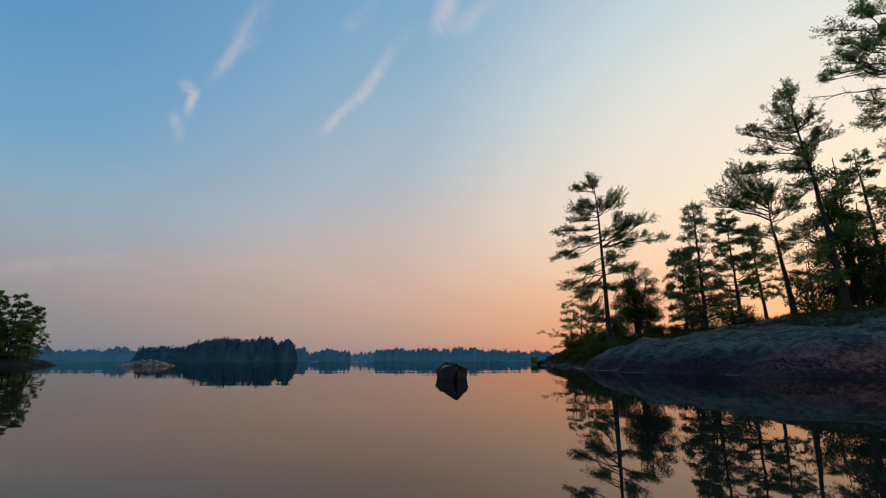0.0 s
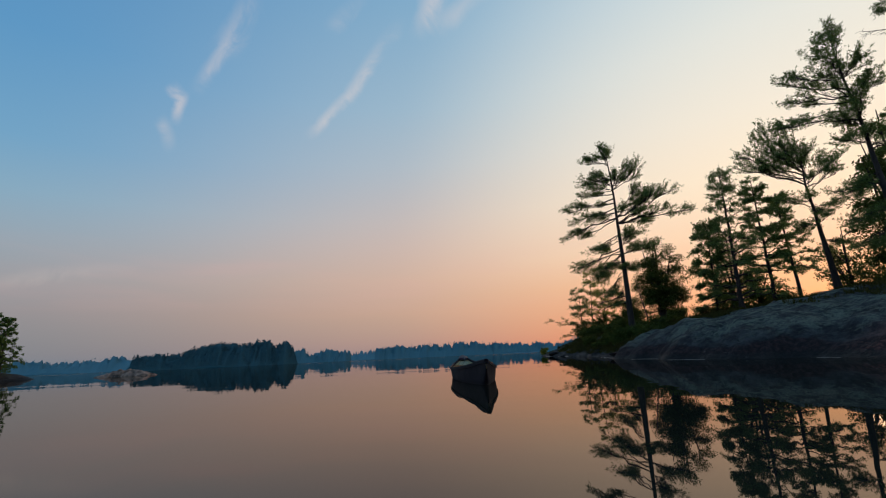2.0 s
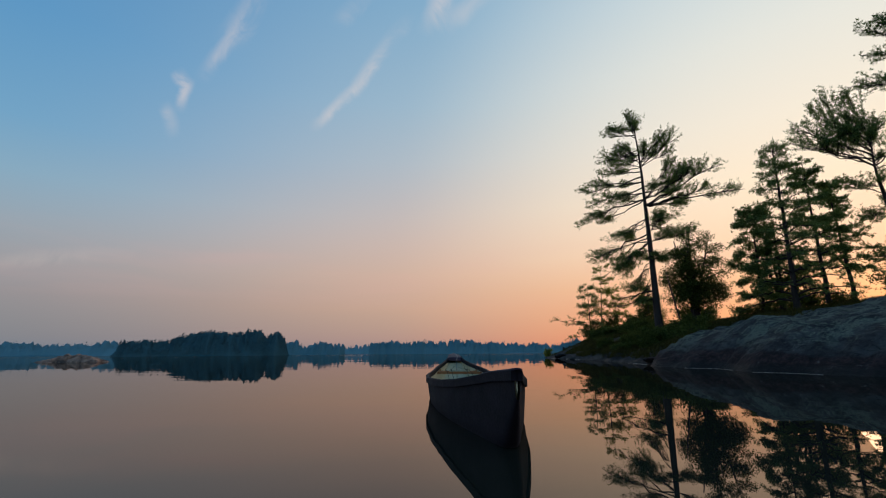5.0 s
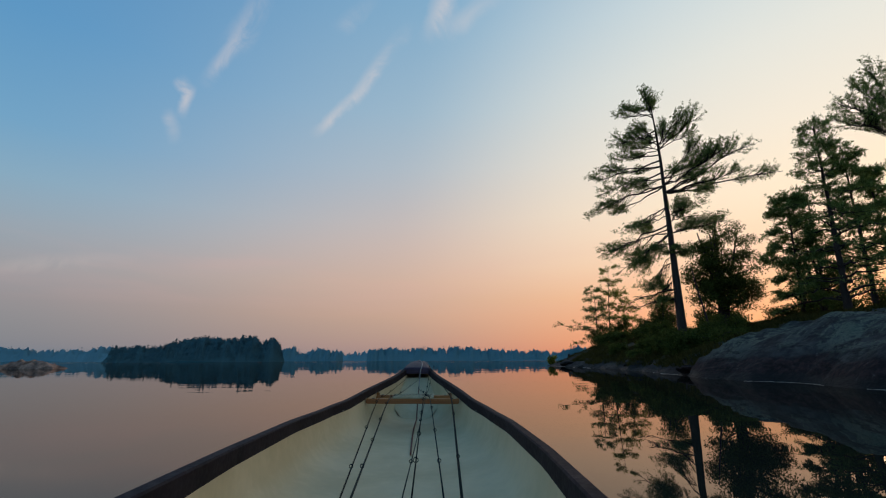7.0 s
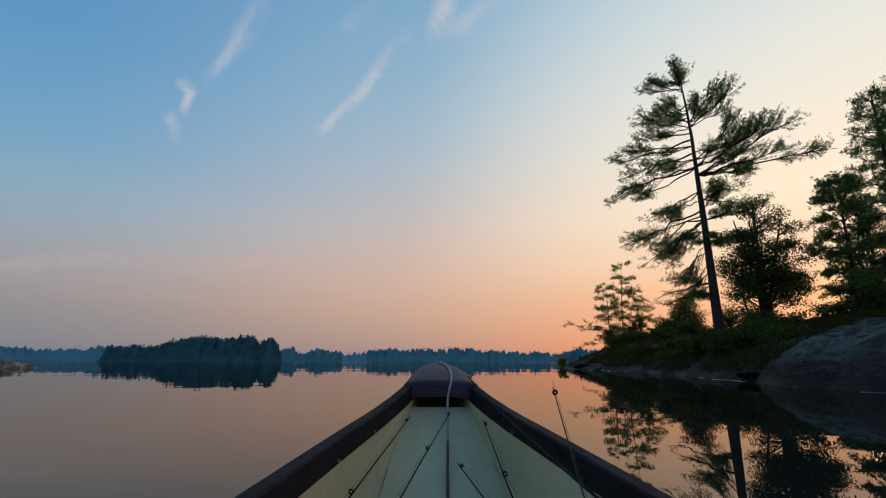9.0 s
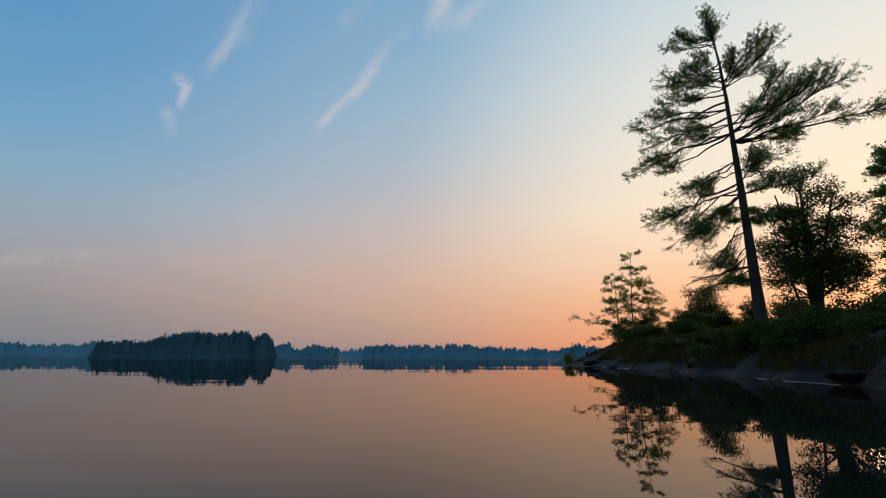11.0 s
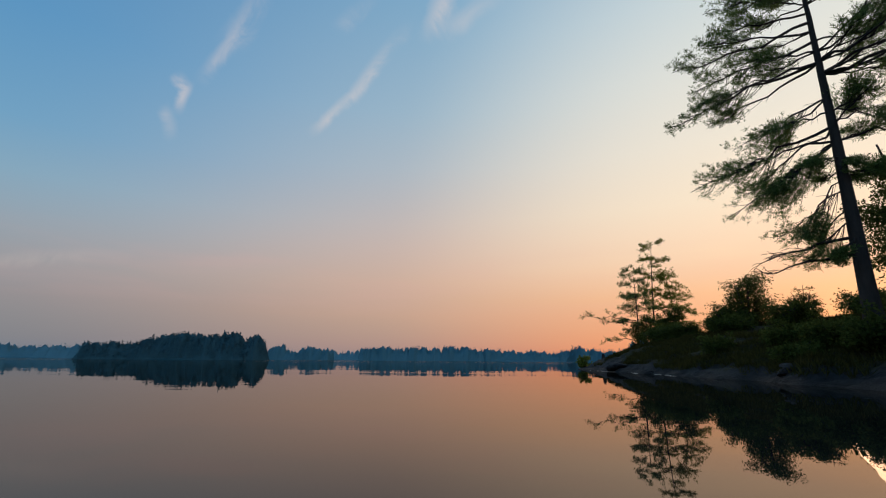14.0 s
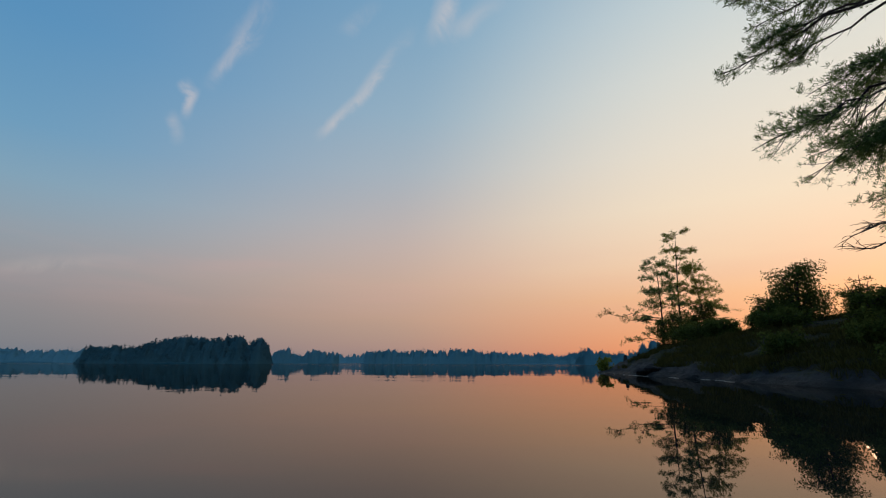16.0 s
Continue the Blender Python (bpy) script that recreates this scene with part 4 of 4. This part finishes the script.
# the far banks carry the same painted blue haze in their base colour
SHORE_FAR = mat_plain("haze_tinted_far_shore", (0.080, 0.20, 0.235), (0.10, 0.24, 0.28), 0.4, 0.95, 0, 0.6, 0.5, gloss=0.0)
SHORE_ISLAND = mat_plain("haze_tinted_island_shore", (0.032, 0.090, 0.105), (0.045, 0.12, 0.135), 0.4, 0.95, 0, 0.6, 0.5, gloss=0.0)
def rolling(seed, low=0.7):
    """An uneven height along a belt."""
    return lambda s: float(low + (1 - low) * 0.5 * (1 + lumps(np.array([s * 30.0]), np.array([0.0]), 0.6, seed)[0]))


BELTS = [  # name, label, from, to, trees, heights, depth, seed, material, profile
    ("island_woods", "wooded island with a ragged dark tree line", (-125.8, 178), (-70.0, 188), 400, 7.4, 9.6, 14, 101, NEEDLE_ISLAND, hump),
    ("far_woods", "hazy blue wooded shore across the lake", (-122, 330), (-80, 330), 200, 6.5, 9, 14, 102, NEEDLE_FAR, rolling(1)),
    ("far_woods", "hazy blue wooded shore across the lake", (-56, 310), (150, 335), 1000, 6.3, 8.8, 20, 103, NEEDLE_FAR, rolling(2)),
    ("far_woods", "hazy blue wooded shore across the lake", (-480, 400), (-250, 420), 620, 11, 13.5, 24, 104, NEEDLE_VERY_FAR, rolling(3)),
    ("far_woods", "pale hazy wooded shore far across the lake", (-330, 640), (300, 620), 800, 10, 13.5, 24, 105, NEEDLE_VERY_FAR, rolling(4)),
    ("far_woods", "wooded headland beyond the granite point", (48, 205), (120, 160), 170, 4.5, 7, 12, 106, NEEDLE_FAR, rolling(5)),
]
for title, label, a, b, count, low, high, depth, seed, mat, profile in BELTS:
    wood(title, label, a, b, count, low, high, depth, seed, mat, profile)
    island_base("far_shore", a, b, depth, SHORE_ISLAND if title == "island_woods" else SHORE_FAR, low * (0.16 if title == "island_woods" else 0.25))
for k, (x, y, z, sp) in enumerate([(-45.6, 46, 7.3, 1.5), (-47.2, 45.6, 6.9, 1.6), (-49.0, 47, 7.8, 1.8), (-44.4, 47, 6.0, 1.3), (-51.5, 47, 7.8, 1.9), (-54.5, 47, 7.2, 1.9), (-48.2, 44.6, 5.0, 1.4), (-46.3, 44.9, 4.4, 1.2), (-44.0, 45.6, 3.6, 1.0), (-50.2, 45.0, 6.0, 1.5), (-46.4, 47.5, 6.6, 1.5)]):
    trunk = [(x, y, 0.7), (x, y, 3.6), (x + 0.1, y, z)]
    rng = np.random.default_rng(130 + k)
    pine(trunk, 0.10, whorls(rng, trunk, 0.03, sp * 1.25, 45, 0.05, shape=0.85), 130 + k, "dark pine on the rocky point", "pines on the rocky point", reach=0.5, density=7, twig_count=7, wide=0.028, per_tuft=4, rise=0.02)

# ---- canoe ----
HULL = mat_plain("cream_hull_inside", (0.46, 0.365, 0.200), (0.62, 0.505, 0.310), 3, 0.65, 0, 0.15, 0.002)
GUNWALE = mat_plain("dark_gunwale", (0.006, 0.004, 0.007), (0.017, 0.012, 0.018), 8, 0.75, gloss=0.15)
SEAT_WOOD = mat_plain("varnished_wood", (0.24, 0.085, 0.024), (0.44, 0.175, 0.045), 6, 0.5, 0, 0.3, 0.002, (0.2, 3, 3))
CANOE = pose(-0.232, 13.14, -0.012, 0, 0.5, 3.2)
HALF = [(-2.9, 0.012), (-2.78, 0.036), (-2.62, 0.068), (-2.4, 0.118), (-2.1, 0.196), (-1.7, 0.282), (-1.2, 0.360), (-0.6, 0.412), (0, 0.42), (0.5, 0.395), (0.87, 0.352), (1.3, 0.302),
        (1.55, 0.268), (1.8, 0.228), (2.0, 0.190), (2.15, 0.154), (2.29, 0.113), (2.5, 0.080), (2.65, 0.054), (2.76, 0.030)]
TOP = [(-2.9, 0.378), (-2.6, 0.358), (-2.35, 0.328), (-2.0, 0.290), (-1.5, 0.258), (-0.6, 0.232), (0.4, 0.225), (0.87, 0.237), (1.3, 0.268), (1.55, 0.284), (1.8, 0.303), (2.0, 0.320), (2.15, 0.343),
       (2.29, 0.374), (2.45, 0.406), (2.6, 0.428), (2.76, 0.44)]


def half_beam(f):
    return float(np.interp(f, [a for a, _ in HALF], [b for _, b in HALF]))


def sheer(f):
    return float(np.interp(f, [a for a, _ in TOP], [b for _, b in TOP]))


GUNWALES = {}


def build_canoe():
    canoe = empty("canoe", CANOE.translation, "cream canoe with dark gunwales floating on the lake", "canoe")
    canoe.matrix_world = CANOE
    fs = np.linspace(-2.9, 2.76, 57)
    prof = [(-1.0, 1.0), (-0.985, 0.75), (-0.95, 0.45), (-0.86, 0.2), (-0.66, 0.06), (-0.33, 0.0), (0, 0), (0.33, 0.0), (0.66, 0.06), (0.86, 0.2), (0.95, 0.45), (0.985, 0.75), (1.0, 1.0)]
    m = len(prof)

    def shell(gap, floor):
        v = []
        for f in fs:
            h, t = max(half_beam(f) - gap, 0.004), sheer(f)
            bow = max(0.0, (f - 2.2) / 0.56, (-2.34 - f) / 0.56)
            keel = floor + (t - floor) * 0.75 * bow**2.2
            v += [(x * h, f, keel + (t - keel) * z) for x, z in prof]
        return v

    v = shell(0.012, 0.035)
    faces = [(i * m + j, i * m + j + 1, (i + 1) * m + j + 1, (i + 1) * m + j) for i in range(len(fs) - 1) for j in range(m - 1)]
    part("hull_lining", mesh_from("hull_lining", v, faces, HULL, True), canoe, "cream painted inside of the hull")
    o = shell(0.0, -0.11)
    outer = [q[::-1] for q in faces] + [tuple(range((len(fs) - 1) * m, len(fs) * m))]
    part("hull", mesh_from("hull", o, outer, GUNWALE, True), canoe, "dark outer hull")
    for side in (-1, 1):
        bar = [(side * (half_beam(f) + 0.004), f, sheer(f) + 0.002) for f in fs]
        sec = [(-0.020, -0.040), (-0.021, 0.006), (-0.017, 0.010), (0.007, 0.010), (0.011, 0.006), (0.011, -0.040)]
        vv = [(x + side * a, y, z + b) for x, y, z in bar for a, b in sec]
        ff = [(i * 6 + j, i * 6 + (j + 1) % 6, (i + 1) * 6 + (j + 1) % 6, (i + 1) * 6 + j) for i in range(len(fs) - 1) for j in range(6)] + [(0, 1, 2, 3, 4, 5), tuple(range(len(vv) - 6, len(vv)))]
        GUNWALES[side] = part("gunwale", mesh_from("gunwale", vv, ff, GUNWALE), canoe, "dark purple-black gunwale strip")
    return canoe


canoe = build_canoe()


def box_between(a, b, w, h, bevel=0.004):
    """A bevelled bar from a to b, w wide across and h high."""
    a, b = Vector(a), Vector(b)
    d = b - a
    bm = bmesh.new()
    bmesh.ops.create_cube(bm, size=1)
    bmesh.ops.scale(bm, vec=(d.length, w, h), verts=bm.verts)
    bmesh.ops.bevel(bm, geom=bm.edges[:], offset=bevel, segments=2, affect="EDGES")
    turn = Vector((1, 0, 0)).rotation_difference(d.normalized()).to_matrix().to_4x4()
    bmesh.ops.transform(bm, matrix=Matrix.Translation((a + b) / 2) @ turn, verts=bm.verts)
    return bm


def mesh_of(bm, name, mat, smooth=False):
    me = bpy.data.meshes.new(name)
    bm.to_mesh(me)
    bm.free()
    me.materials.append(mat)
    if smooth:
        me.polygons.foreach_set("use_smooth", [True] * len(me.polygons))
    return me


def ring(at, axis, r, tube, name, mat):
    """A small ring standing round an axis."""
    ax = Vector(axis).normalized()
    side = ax.orthogonal().normalized()
    up = ax.cross(side)
    pts = [tuple(Vector(at) + (side * math.cos(q) + up * math.sin(q)) * r) for q in np.linspace(0, 2 * math.pi, 15)]
    v, f = tubes([(np.array(pts), tube)], 5)
    return mesh_from(name, v, f, mat, True)


CANE = mat_plain("pale_webbing", (0.27, 0.25, 0.16), (0.40, 0.375, 0.25), 20, 0.7, gloss=0.2)
BOLT = mat_plain("dull_steel", (0.10, 0.10, 0.10), (0.25, 0.25, 0.24), 30, 0.4, 0.8)
DECK = mat_plain("dark_purple_deck", (0.022, 0.012, 0.024), (0.048, 0.030, 0.050), 10, 0.6, gloss=0.25)
ROPE = mat_plain("pale_rope", (0.22, 0.20, 0.18), (0.40, 0.38, 0.35), 60, 0.9, 0, 0.6, 0.003)
ROPE_RED = mat_plain("red_brown_cord", (0.10, 0.025, 0.018), (0.22, 0.06, 0.04), 60, 0.9)
ROD_GREY = mat_plain("grey_rod", (0.014, 0.013, 0.012), (0.034, 0.032, 0.030), 30, 0.8, gloss=0.05)
ROD_BROWN = mat_plain("brown_rod", (0.013, 0.009, 0.007), (0.032, 0.022, 0.016), 30, 0.8, gloss=0.05)
ROD_PALE = mat_plain("pale_rod", (0.035, 0.030, 0.024), (0.075, 0.066, 0.053), 30, 0.8, gloss=0.05)
GUIDE = mat_plain("black_guide", (0.008, 0.008, 0.009), (0.02, 0.02, 0.022), 40, 0.7, gloss=0.1)


def deck_plate(begin, end, label):
    """A cambered plate that closes one end of the hull, with a turned-down inner lip."""
    v = []
    for f in np.linspace(begin, end, 9):
        h = half_beam(f) + 0.012
        for x in np.linspace(-1, 1, 7):
            v.append((x * h, f, sheer(f) + 0.015 + 0.006 * (1 - x * x)))
    top = len(v)
    v += [(x, y, z - 0.010) for x, y, z in v]
    q = [(i * 7 + j, i * 7 + j + 1, i * 7 + j + 8, i * 7 + j + 7) for i in range(8) for j in range(6)]
    faces = q + [tuple(top + c for c in reversed(t)) for t in q]
    lip = len(v)
    v += [(x, y + math.copysign(0.004, end - begin), z - 0.045) for x, y, z in v[:7]]
    faces += [(j + 1, j, lip + j, lip + j + 1) for j in range(6)]
    faces += [(8 * 7 + j, 8 * 7 + j + 1, top + 8 * 7 + j + 1, top + 8 * 7 + j) for j in range(6)]
    for i in range(8):
        faces += [(i * 7, (i + 1) * 7, top + (i + 1) * 7, top + i * 7), ((i + 1) * 7 + 6, i * 7 + 6, top + i * 7 + 6, top + (i + 1) * 7 + 6)]
    part("deck_plate", mesh_from("deck_plate", v, faces, DECK, True), canoe, label)


def canoe_fittings():
    deck_plate(2.29, 2.775, "dark purple bow deck plate")
    deck_plate(-2.45, -2.912, "dark purple stern deck plate")
    # bow seat: two wooden rails hung from the gunwales, and a webbed panel
    for f, z in ((1.18, 0.212), (1.45, 0.214)):
        h = half_beam(f) - 0.022
        rail = part("seat_rail", mesh_of(box_between((-h, f, z), (h, f, z), 0.045, 0.030, 0.006), "seat_rail", SEAT_WOOD), canoe, "varnished wooden seat rail")
        for side in (-1, 1):
            part("seat_hanger", mesh_of(box_between((side * (h - 0.012), f, z), (side * (h - 0.012), f, sheer(f) - 0.03), 0.012, 0.022, 0.003), "seat_hanger", SEAT_WOOD), rail)
            part("bolt", mesh_from("bolt", *tubes([([(side * (h - 0.045), f, z + 0.010), (side * (h - 0.045), f, z + 0.020)], 0.008)], 8), BOLT), rail, "dull steel bolt")
    x0, x1, y0, y1, z = -0.124, 0.126, 1.165, 1.475, 0.232
    bars = bmesh.new()
    for a, b, w in (((x0, y0, z), (x0, y1, z), 0.014), ((x1, y0, z), (x1, y1, z), 0.014), ((x0, y0, z), (x1, y0, z), 0.018), ((x0, y1, z), (x1, y1, z), 0.018)):
        me = mesh_of(box_between(a, b, w, 0.008, 0.002), "edge", CANE)
        bars.from_mesh(me)
        bpy.data.meshes.remove(me)
    panel = part("seat_panel", mesh_of(bars, "seat_panel", CANE), canoe, "pale framed seat panel of woven webbing")

    def strand(pts, r):
        part("webbing_strand", mesh_from("webbing_strand", *tubes([(pts, r)], 4), CANE, True), panel)

    u = np.linspace(0, 1, 97)
    for k in range(8):
        y = y0 + 0.014 + (y1 - y0 - 0.028) * k / 7
        strand(np.stack([x0 + (x1 - x0) * u, y + 0.0175 * np.sin(u * 24 * math.pi + k * math.pi), z + 0.002 * np.cos(u * 24 * math.pi)], 1), 0.0036)
    # sloping bulkhead under the deck
    rows = [(2.32, 0.315), (2.13, 0.205), (1.92, 0.10), (1.78, 0.034)]
    v = []
    for f, z in rows:
        keel = 0.035 + (sheer(f) - 0.035) * 0.75 * max(0.0, (f - 2.2) / 0.56) ** 2.2
        share = float(np.interp((z - keel) / (sheer(f) - keel), [0, 0.06, 0.2, 0.45, 0.75, 1], [0.45, 0.68, 0.87, 0.955, 0.988, 1]))
        h = (half_beam(f) - 0.011) * share
        v += [(x * h, f, z) for x in (-1, -0.5, 0, 0.5, 1)] + [(x * h, f + 0.012, z - 0.01) for x in (-1, -0.5, 0, 0.5, 1)]
    faces = [(i * 10 + j, i * 10 + j + 1, i * 10 + j + 11, i * 10 + j + 10) for i in range(3) for j in range(4)]
    faces += [(i * 10 + j + 15, i * 10 + j + 16, i * 10 + j + 6, i * 10 + j + 5) for i in range(3) for j in range(4)]
    part("bow_bulkhead", mesh_from("bow_bulkhead", v, faces, HULL, True), canoe, "pale sloping bulkhead under the bow deck")
    for side in (-1, 1):
        for f in (0.7, 0.95, 1.18, 1.45, 1.7, 1.95):
            x = side * (half_beam(f) - 0.0165)
            part("rivet", mesh_from("rivet", *tubes([([(x, f, sheer(f) - 0.030), (x - side * 0.005, f, sheer(f) - 0.030)], 0.004)], 6), BOLT), GUNWALES[side])


canoe_fittings()


def fishing_rod(points, r0, r1, guides, mat, label, sizes=(0.011, 0.004)):
    pts = smooth_line(points, 14)
    rod = empty("fishing_rod", (0, 0, 0), label, "fishing rod", "fishing rods in the canoe")
    rod.matrix_world = CANOE
    part("blank", mesh_from("blank", *tubes([(pts, np.linspace(r0 * 0.48, r1 * 0.6, 14))], 8), mat, True), rod)
    way = pts[-1] - pts[0]
    for k in range(guides):
        s = 0.12 + 0.86 * k / (guides - 1)
        p = pts[int(s * 13)] + (pts[min(int(s * 13) + 1, 13)] - pts[int(s * 13)]) * (s * 13 - int(s * 13))
        r = 0.62 * (sizes[0] + (sizes[1] - sizes[0]) * s)
        part("line_guide", ring(p + np.array([0, 0, r + r0 * 0.5]), way, r, 0.0016, "line_guide", GUIDE), rod)
    line = pts + np.array([0, 0, sizes[0] * 0.9])
    part("fishing_line", mesh_from("fishing_line", *tubes([(line, 0.0003)], 4), ROD_PALE), rod)
    return rod


# points from the grip end to the tip, in the canoe's own axes
fishing_rod([(-0.16, -0.45, 0.050), (-0.172, 0.18, 0.150), (-0.18, 0.8, 0.250), (-0.185, 1.35, 0.236), (-0.095, 2.1, 0.307)], 0.0055, 0.002, 6, ROD_BROWN, "thin brown fishing rod lying along the canoe")
fishing_rod([(-0.13, -0.45, 0.050), (-0.126, 0.18, 0.150), (-0.12, 0.82, 0.252), (-0.10, 1.4, 0.240), (0.03, 2.2, 0.313)], 0.0075, 0.002, 9, ROD_PALE, "pale fishing rod with dark line guides across the seat")
fishing_rod([(0.20, -0.45, 0.055), (0.215, 0.18, 0.152), (0.228, 0.82, 0.250), (0.222, 1.35, 0.262), (0.155, 1.95, 0.332), (0.10, 2.38, 0.415)], 0.010, 0.003, 6, ROD_GREY, "thick grey fishing rod leaning on the gunwale")
fishing_rod([(0.02, -0.30, 0.045), (0.052, 0.3, 0.135), (0.080, 0.85, 0.246), (0.105, 1.1, 0.311), (0.135, 1.35, 0.432)], 0.0045, 0.0012, 5, ROD_PALE, "thin pale fishing rod with its tip raised")
fishing_rod([(0.05, -0.35, 0.050), (0.060, 0.25, 0.150), (0.070, 0.85, 0.250), (0.083, 1.25, 0.250), (0.098, 1.9, 0.322)], 0.006, 0.002, 8, ROD_BROWN, "brown fishing rod with large black guides", (0.016, 0.004))
fishing_rod([(0.15, -0.35, 0.050), (0.130, 0.25, 0.150), (0.108, 0.82, 0.250), (0.086, 1.12, 0.252), (0.02, 1.7, 0.262)], 0.006, 0.0018, 7, GUIDE, "black fishing rod crossing the seat", (0.012, 0.004))


def bow_rope():
    rope = empty("rope", (0, 0, 0), "pale bow rope lying over the deck plate into the hull", "rope")
    rope.matrix_world = CANOE
    over = smooth_line([(-0.004, 2.745, 0.4635), (0.010, 2.71, 0.461), (0.028, 2.60, 0.452), (0.040, 2.45, 0.429), (0.036, 2.31, 0.402), (0.028, 2.277, 0.378), (0.022, 2.262, 0.335), (0.018, 2.13, 0.236)], 30)
    part("rope_over_deck", mesh_from("rope_over_deck", *tubes([(over, 0.0042)], 7), ROPE, True), rope)
    along = smooth_line([(0.018, 2.13, 0.236), (0.012, 1.95, 0.125), (0.012, 1.78, 0.046), (0.012, 1.6, 0.044), (0.008, 1.2, 0.043), (0.012, 0.8, 0.043), (0.02, 0.4, 0.043)], 24)
    part("cord", mesh_from("cord", *tubes([(along, 0.004)], 7), ROPE_RED, True), rope, "red-brown cord along the hull floor")


bow_rope()

# ---- boulders and plants by the water ----


def boulder(x, y, r, seed, squash=0.6):
    rng = np.random.default_rng(seed)
    bm = bmesh.new()
    bmesh.ops.create_icosphere(bm, subdivisions=3, radius=1)
    co = np.array([v.co[:] for v in bm.verts])
    k = 1 + 0.28 * lumps(co[:, 0] + co[:, 2], co[:, 1] - co[:, 2], 1.2, seed) + 0.05 * lumps(co[:, 0] * 3 - co[:, 2], co[:, 1] * 3 + co[:, 2], 2.5, seed + 50)
    cut = rng.normal(0, 1, (5, 3))
    cut /= np.linalg.norm(cut, axis=1)[:, None]
    co = co * k[:, None]
    for c in cut:
        over = np.maximum(co @ c - 0.55, 0)
        co -= over[:, None] * c * 0.95
    for v, c in zip(bm.verts, co):
        v.co = Vector(c * r * np.array([1.25, 1.0, squash]))
    ob = new("boulder", mesh_of(bm, "boulder", ROCK))
    ob.location = (x, y, max(ground_z(x, y), -0.1) - r * squash * 0.45)
    ob.rotation_euler = (0, 0, rng.uniform(0, 6.28))
    return tagged(ob, "weathered dark granite boulder at the waterline", "boulder", "boulders along the shore")


for k, (x, y, r) in enumerate([(7.3, 27.6, 0.4), (7.8, 32.4, 0.35), (7.6, 39.6, 0.35), (7.8, 43.0, 0.5), (6.9, 25.4, 0.45)]):
    boulder(x, y, r, 300 + k, 0.5)
broadleaf(on(7.9, 49.6, 0.05), 0.9, 0.55, 90, "small bright green leafy shrub at the tip of the point", LEAF_LIGHT, stems=4, leaves=900, name="shrub", group=BUSH_GROUP, category="shrub", trunk_r=0.02, low=0.05, leaf=0.11)


def waterline_dashes():
    """Thin pale broken lines, as slim tubes, where the water meets the rock."""
    rng = np.random.default_rng(91)
    ys = np.arange(12.6, 55, 0.08)
    xs = np.arange(4.6, 13, 0.03)
    gx, gy = np.meshgrid(xs, ys)
    edge = xs[np.argmax(land_height(gx, gy) > -0.01, axis=1)] - 0.05
    lines, i = [], 0
    while i < len(ys) - 20:
        k = int(rng.integers(6, 26))
        if rng.uniform() < (0.65 if ys[i] > 39 or ys[i] < 20 else 0.18):
            pts = np.stack([edge[i:i + k], ys[i:i + k], np.full(len(ys[i:i + k]), 0.004)], 1)
            lines.append((pts, np.concatenate([[0.002], rng.uniform(0.0018, 0.0045, len(pts) - 2) * (0.5 if ys[i] < 22 else 1), [0.002]])))
        i += k + int(rng.integers(2, 14))
    tagged(new("foam", mesh_from("foam", *tubes(lines, 5), PALE_DASH)), "thin pale broken line along the waterline", "foam", kind="stuff")


PALE_DASH = mat_plain("pale_dashes", (0.45, 0.40, 0.35), (0.70, 0.64, 0.58), 12, 0.8)
waterline_dashes()


def dead_stem():
    b = on(11.25, 32.0)
    stem = empty("dead_stem", b, "thin leaning dead stem beside the big pine", "dead tree")
    pts = smooth_line([(0, 0, 0), (-0.12, 0, 0.9), (-0.38, 0.02, 2.4), (-0.52, 0.05, 3.4)], 10)
    rng = np.random.default_rng(95)
    tw = twigs_of(rng, pts, 0.5, 6, 0.4, 0.3)
    part("trunk", mesh_from("trunk", *tubes([(pts, np.linspace(0.05, 0.015, 10))] + [(t, np.linspace(0.012, 0.004, 4)) for t in tw], 6), BARK, True), stem)


def shore_stump(x, y):
    """A short dark weathered stump on the tip of the point."""
    rng = np.random.default_rng(96)
    z = ground_z(x, y) - 0.05
    pts = np.array([(0, 0, 0), (0.01, 0, 0.15), (0.03, 0.01, 0.32), (0.02, 0.02, 0.42)])
    ob = new("stump", mesh_from("stump", *tubes([(pts, np.array([0.13, 0.10, 0.095, 0.06]))], 9), BARK))
    ob.location = (x, y, z)
    tagged(ob, "short dark weathered stump on the rocky tip", "stump")


dead_stem()
shore_stump(9.6, 51.5)
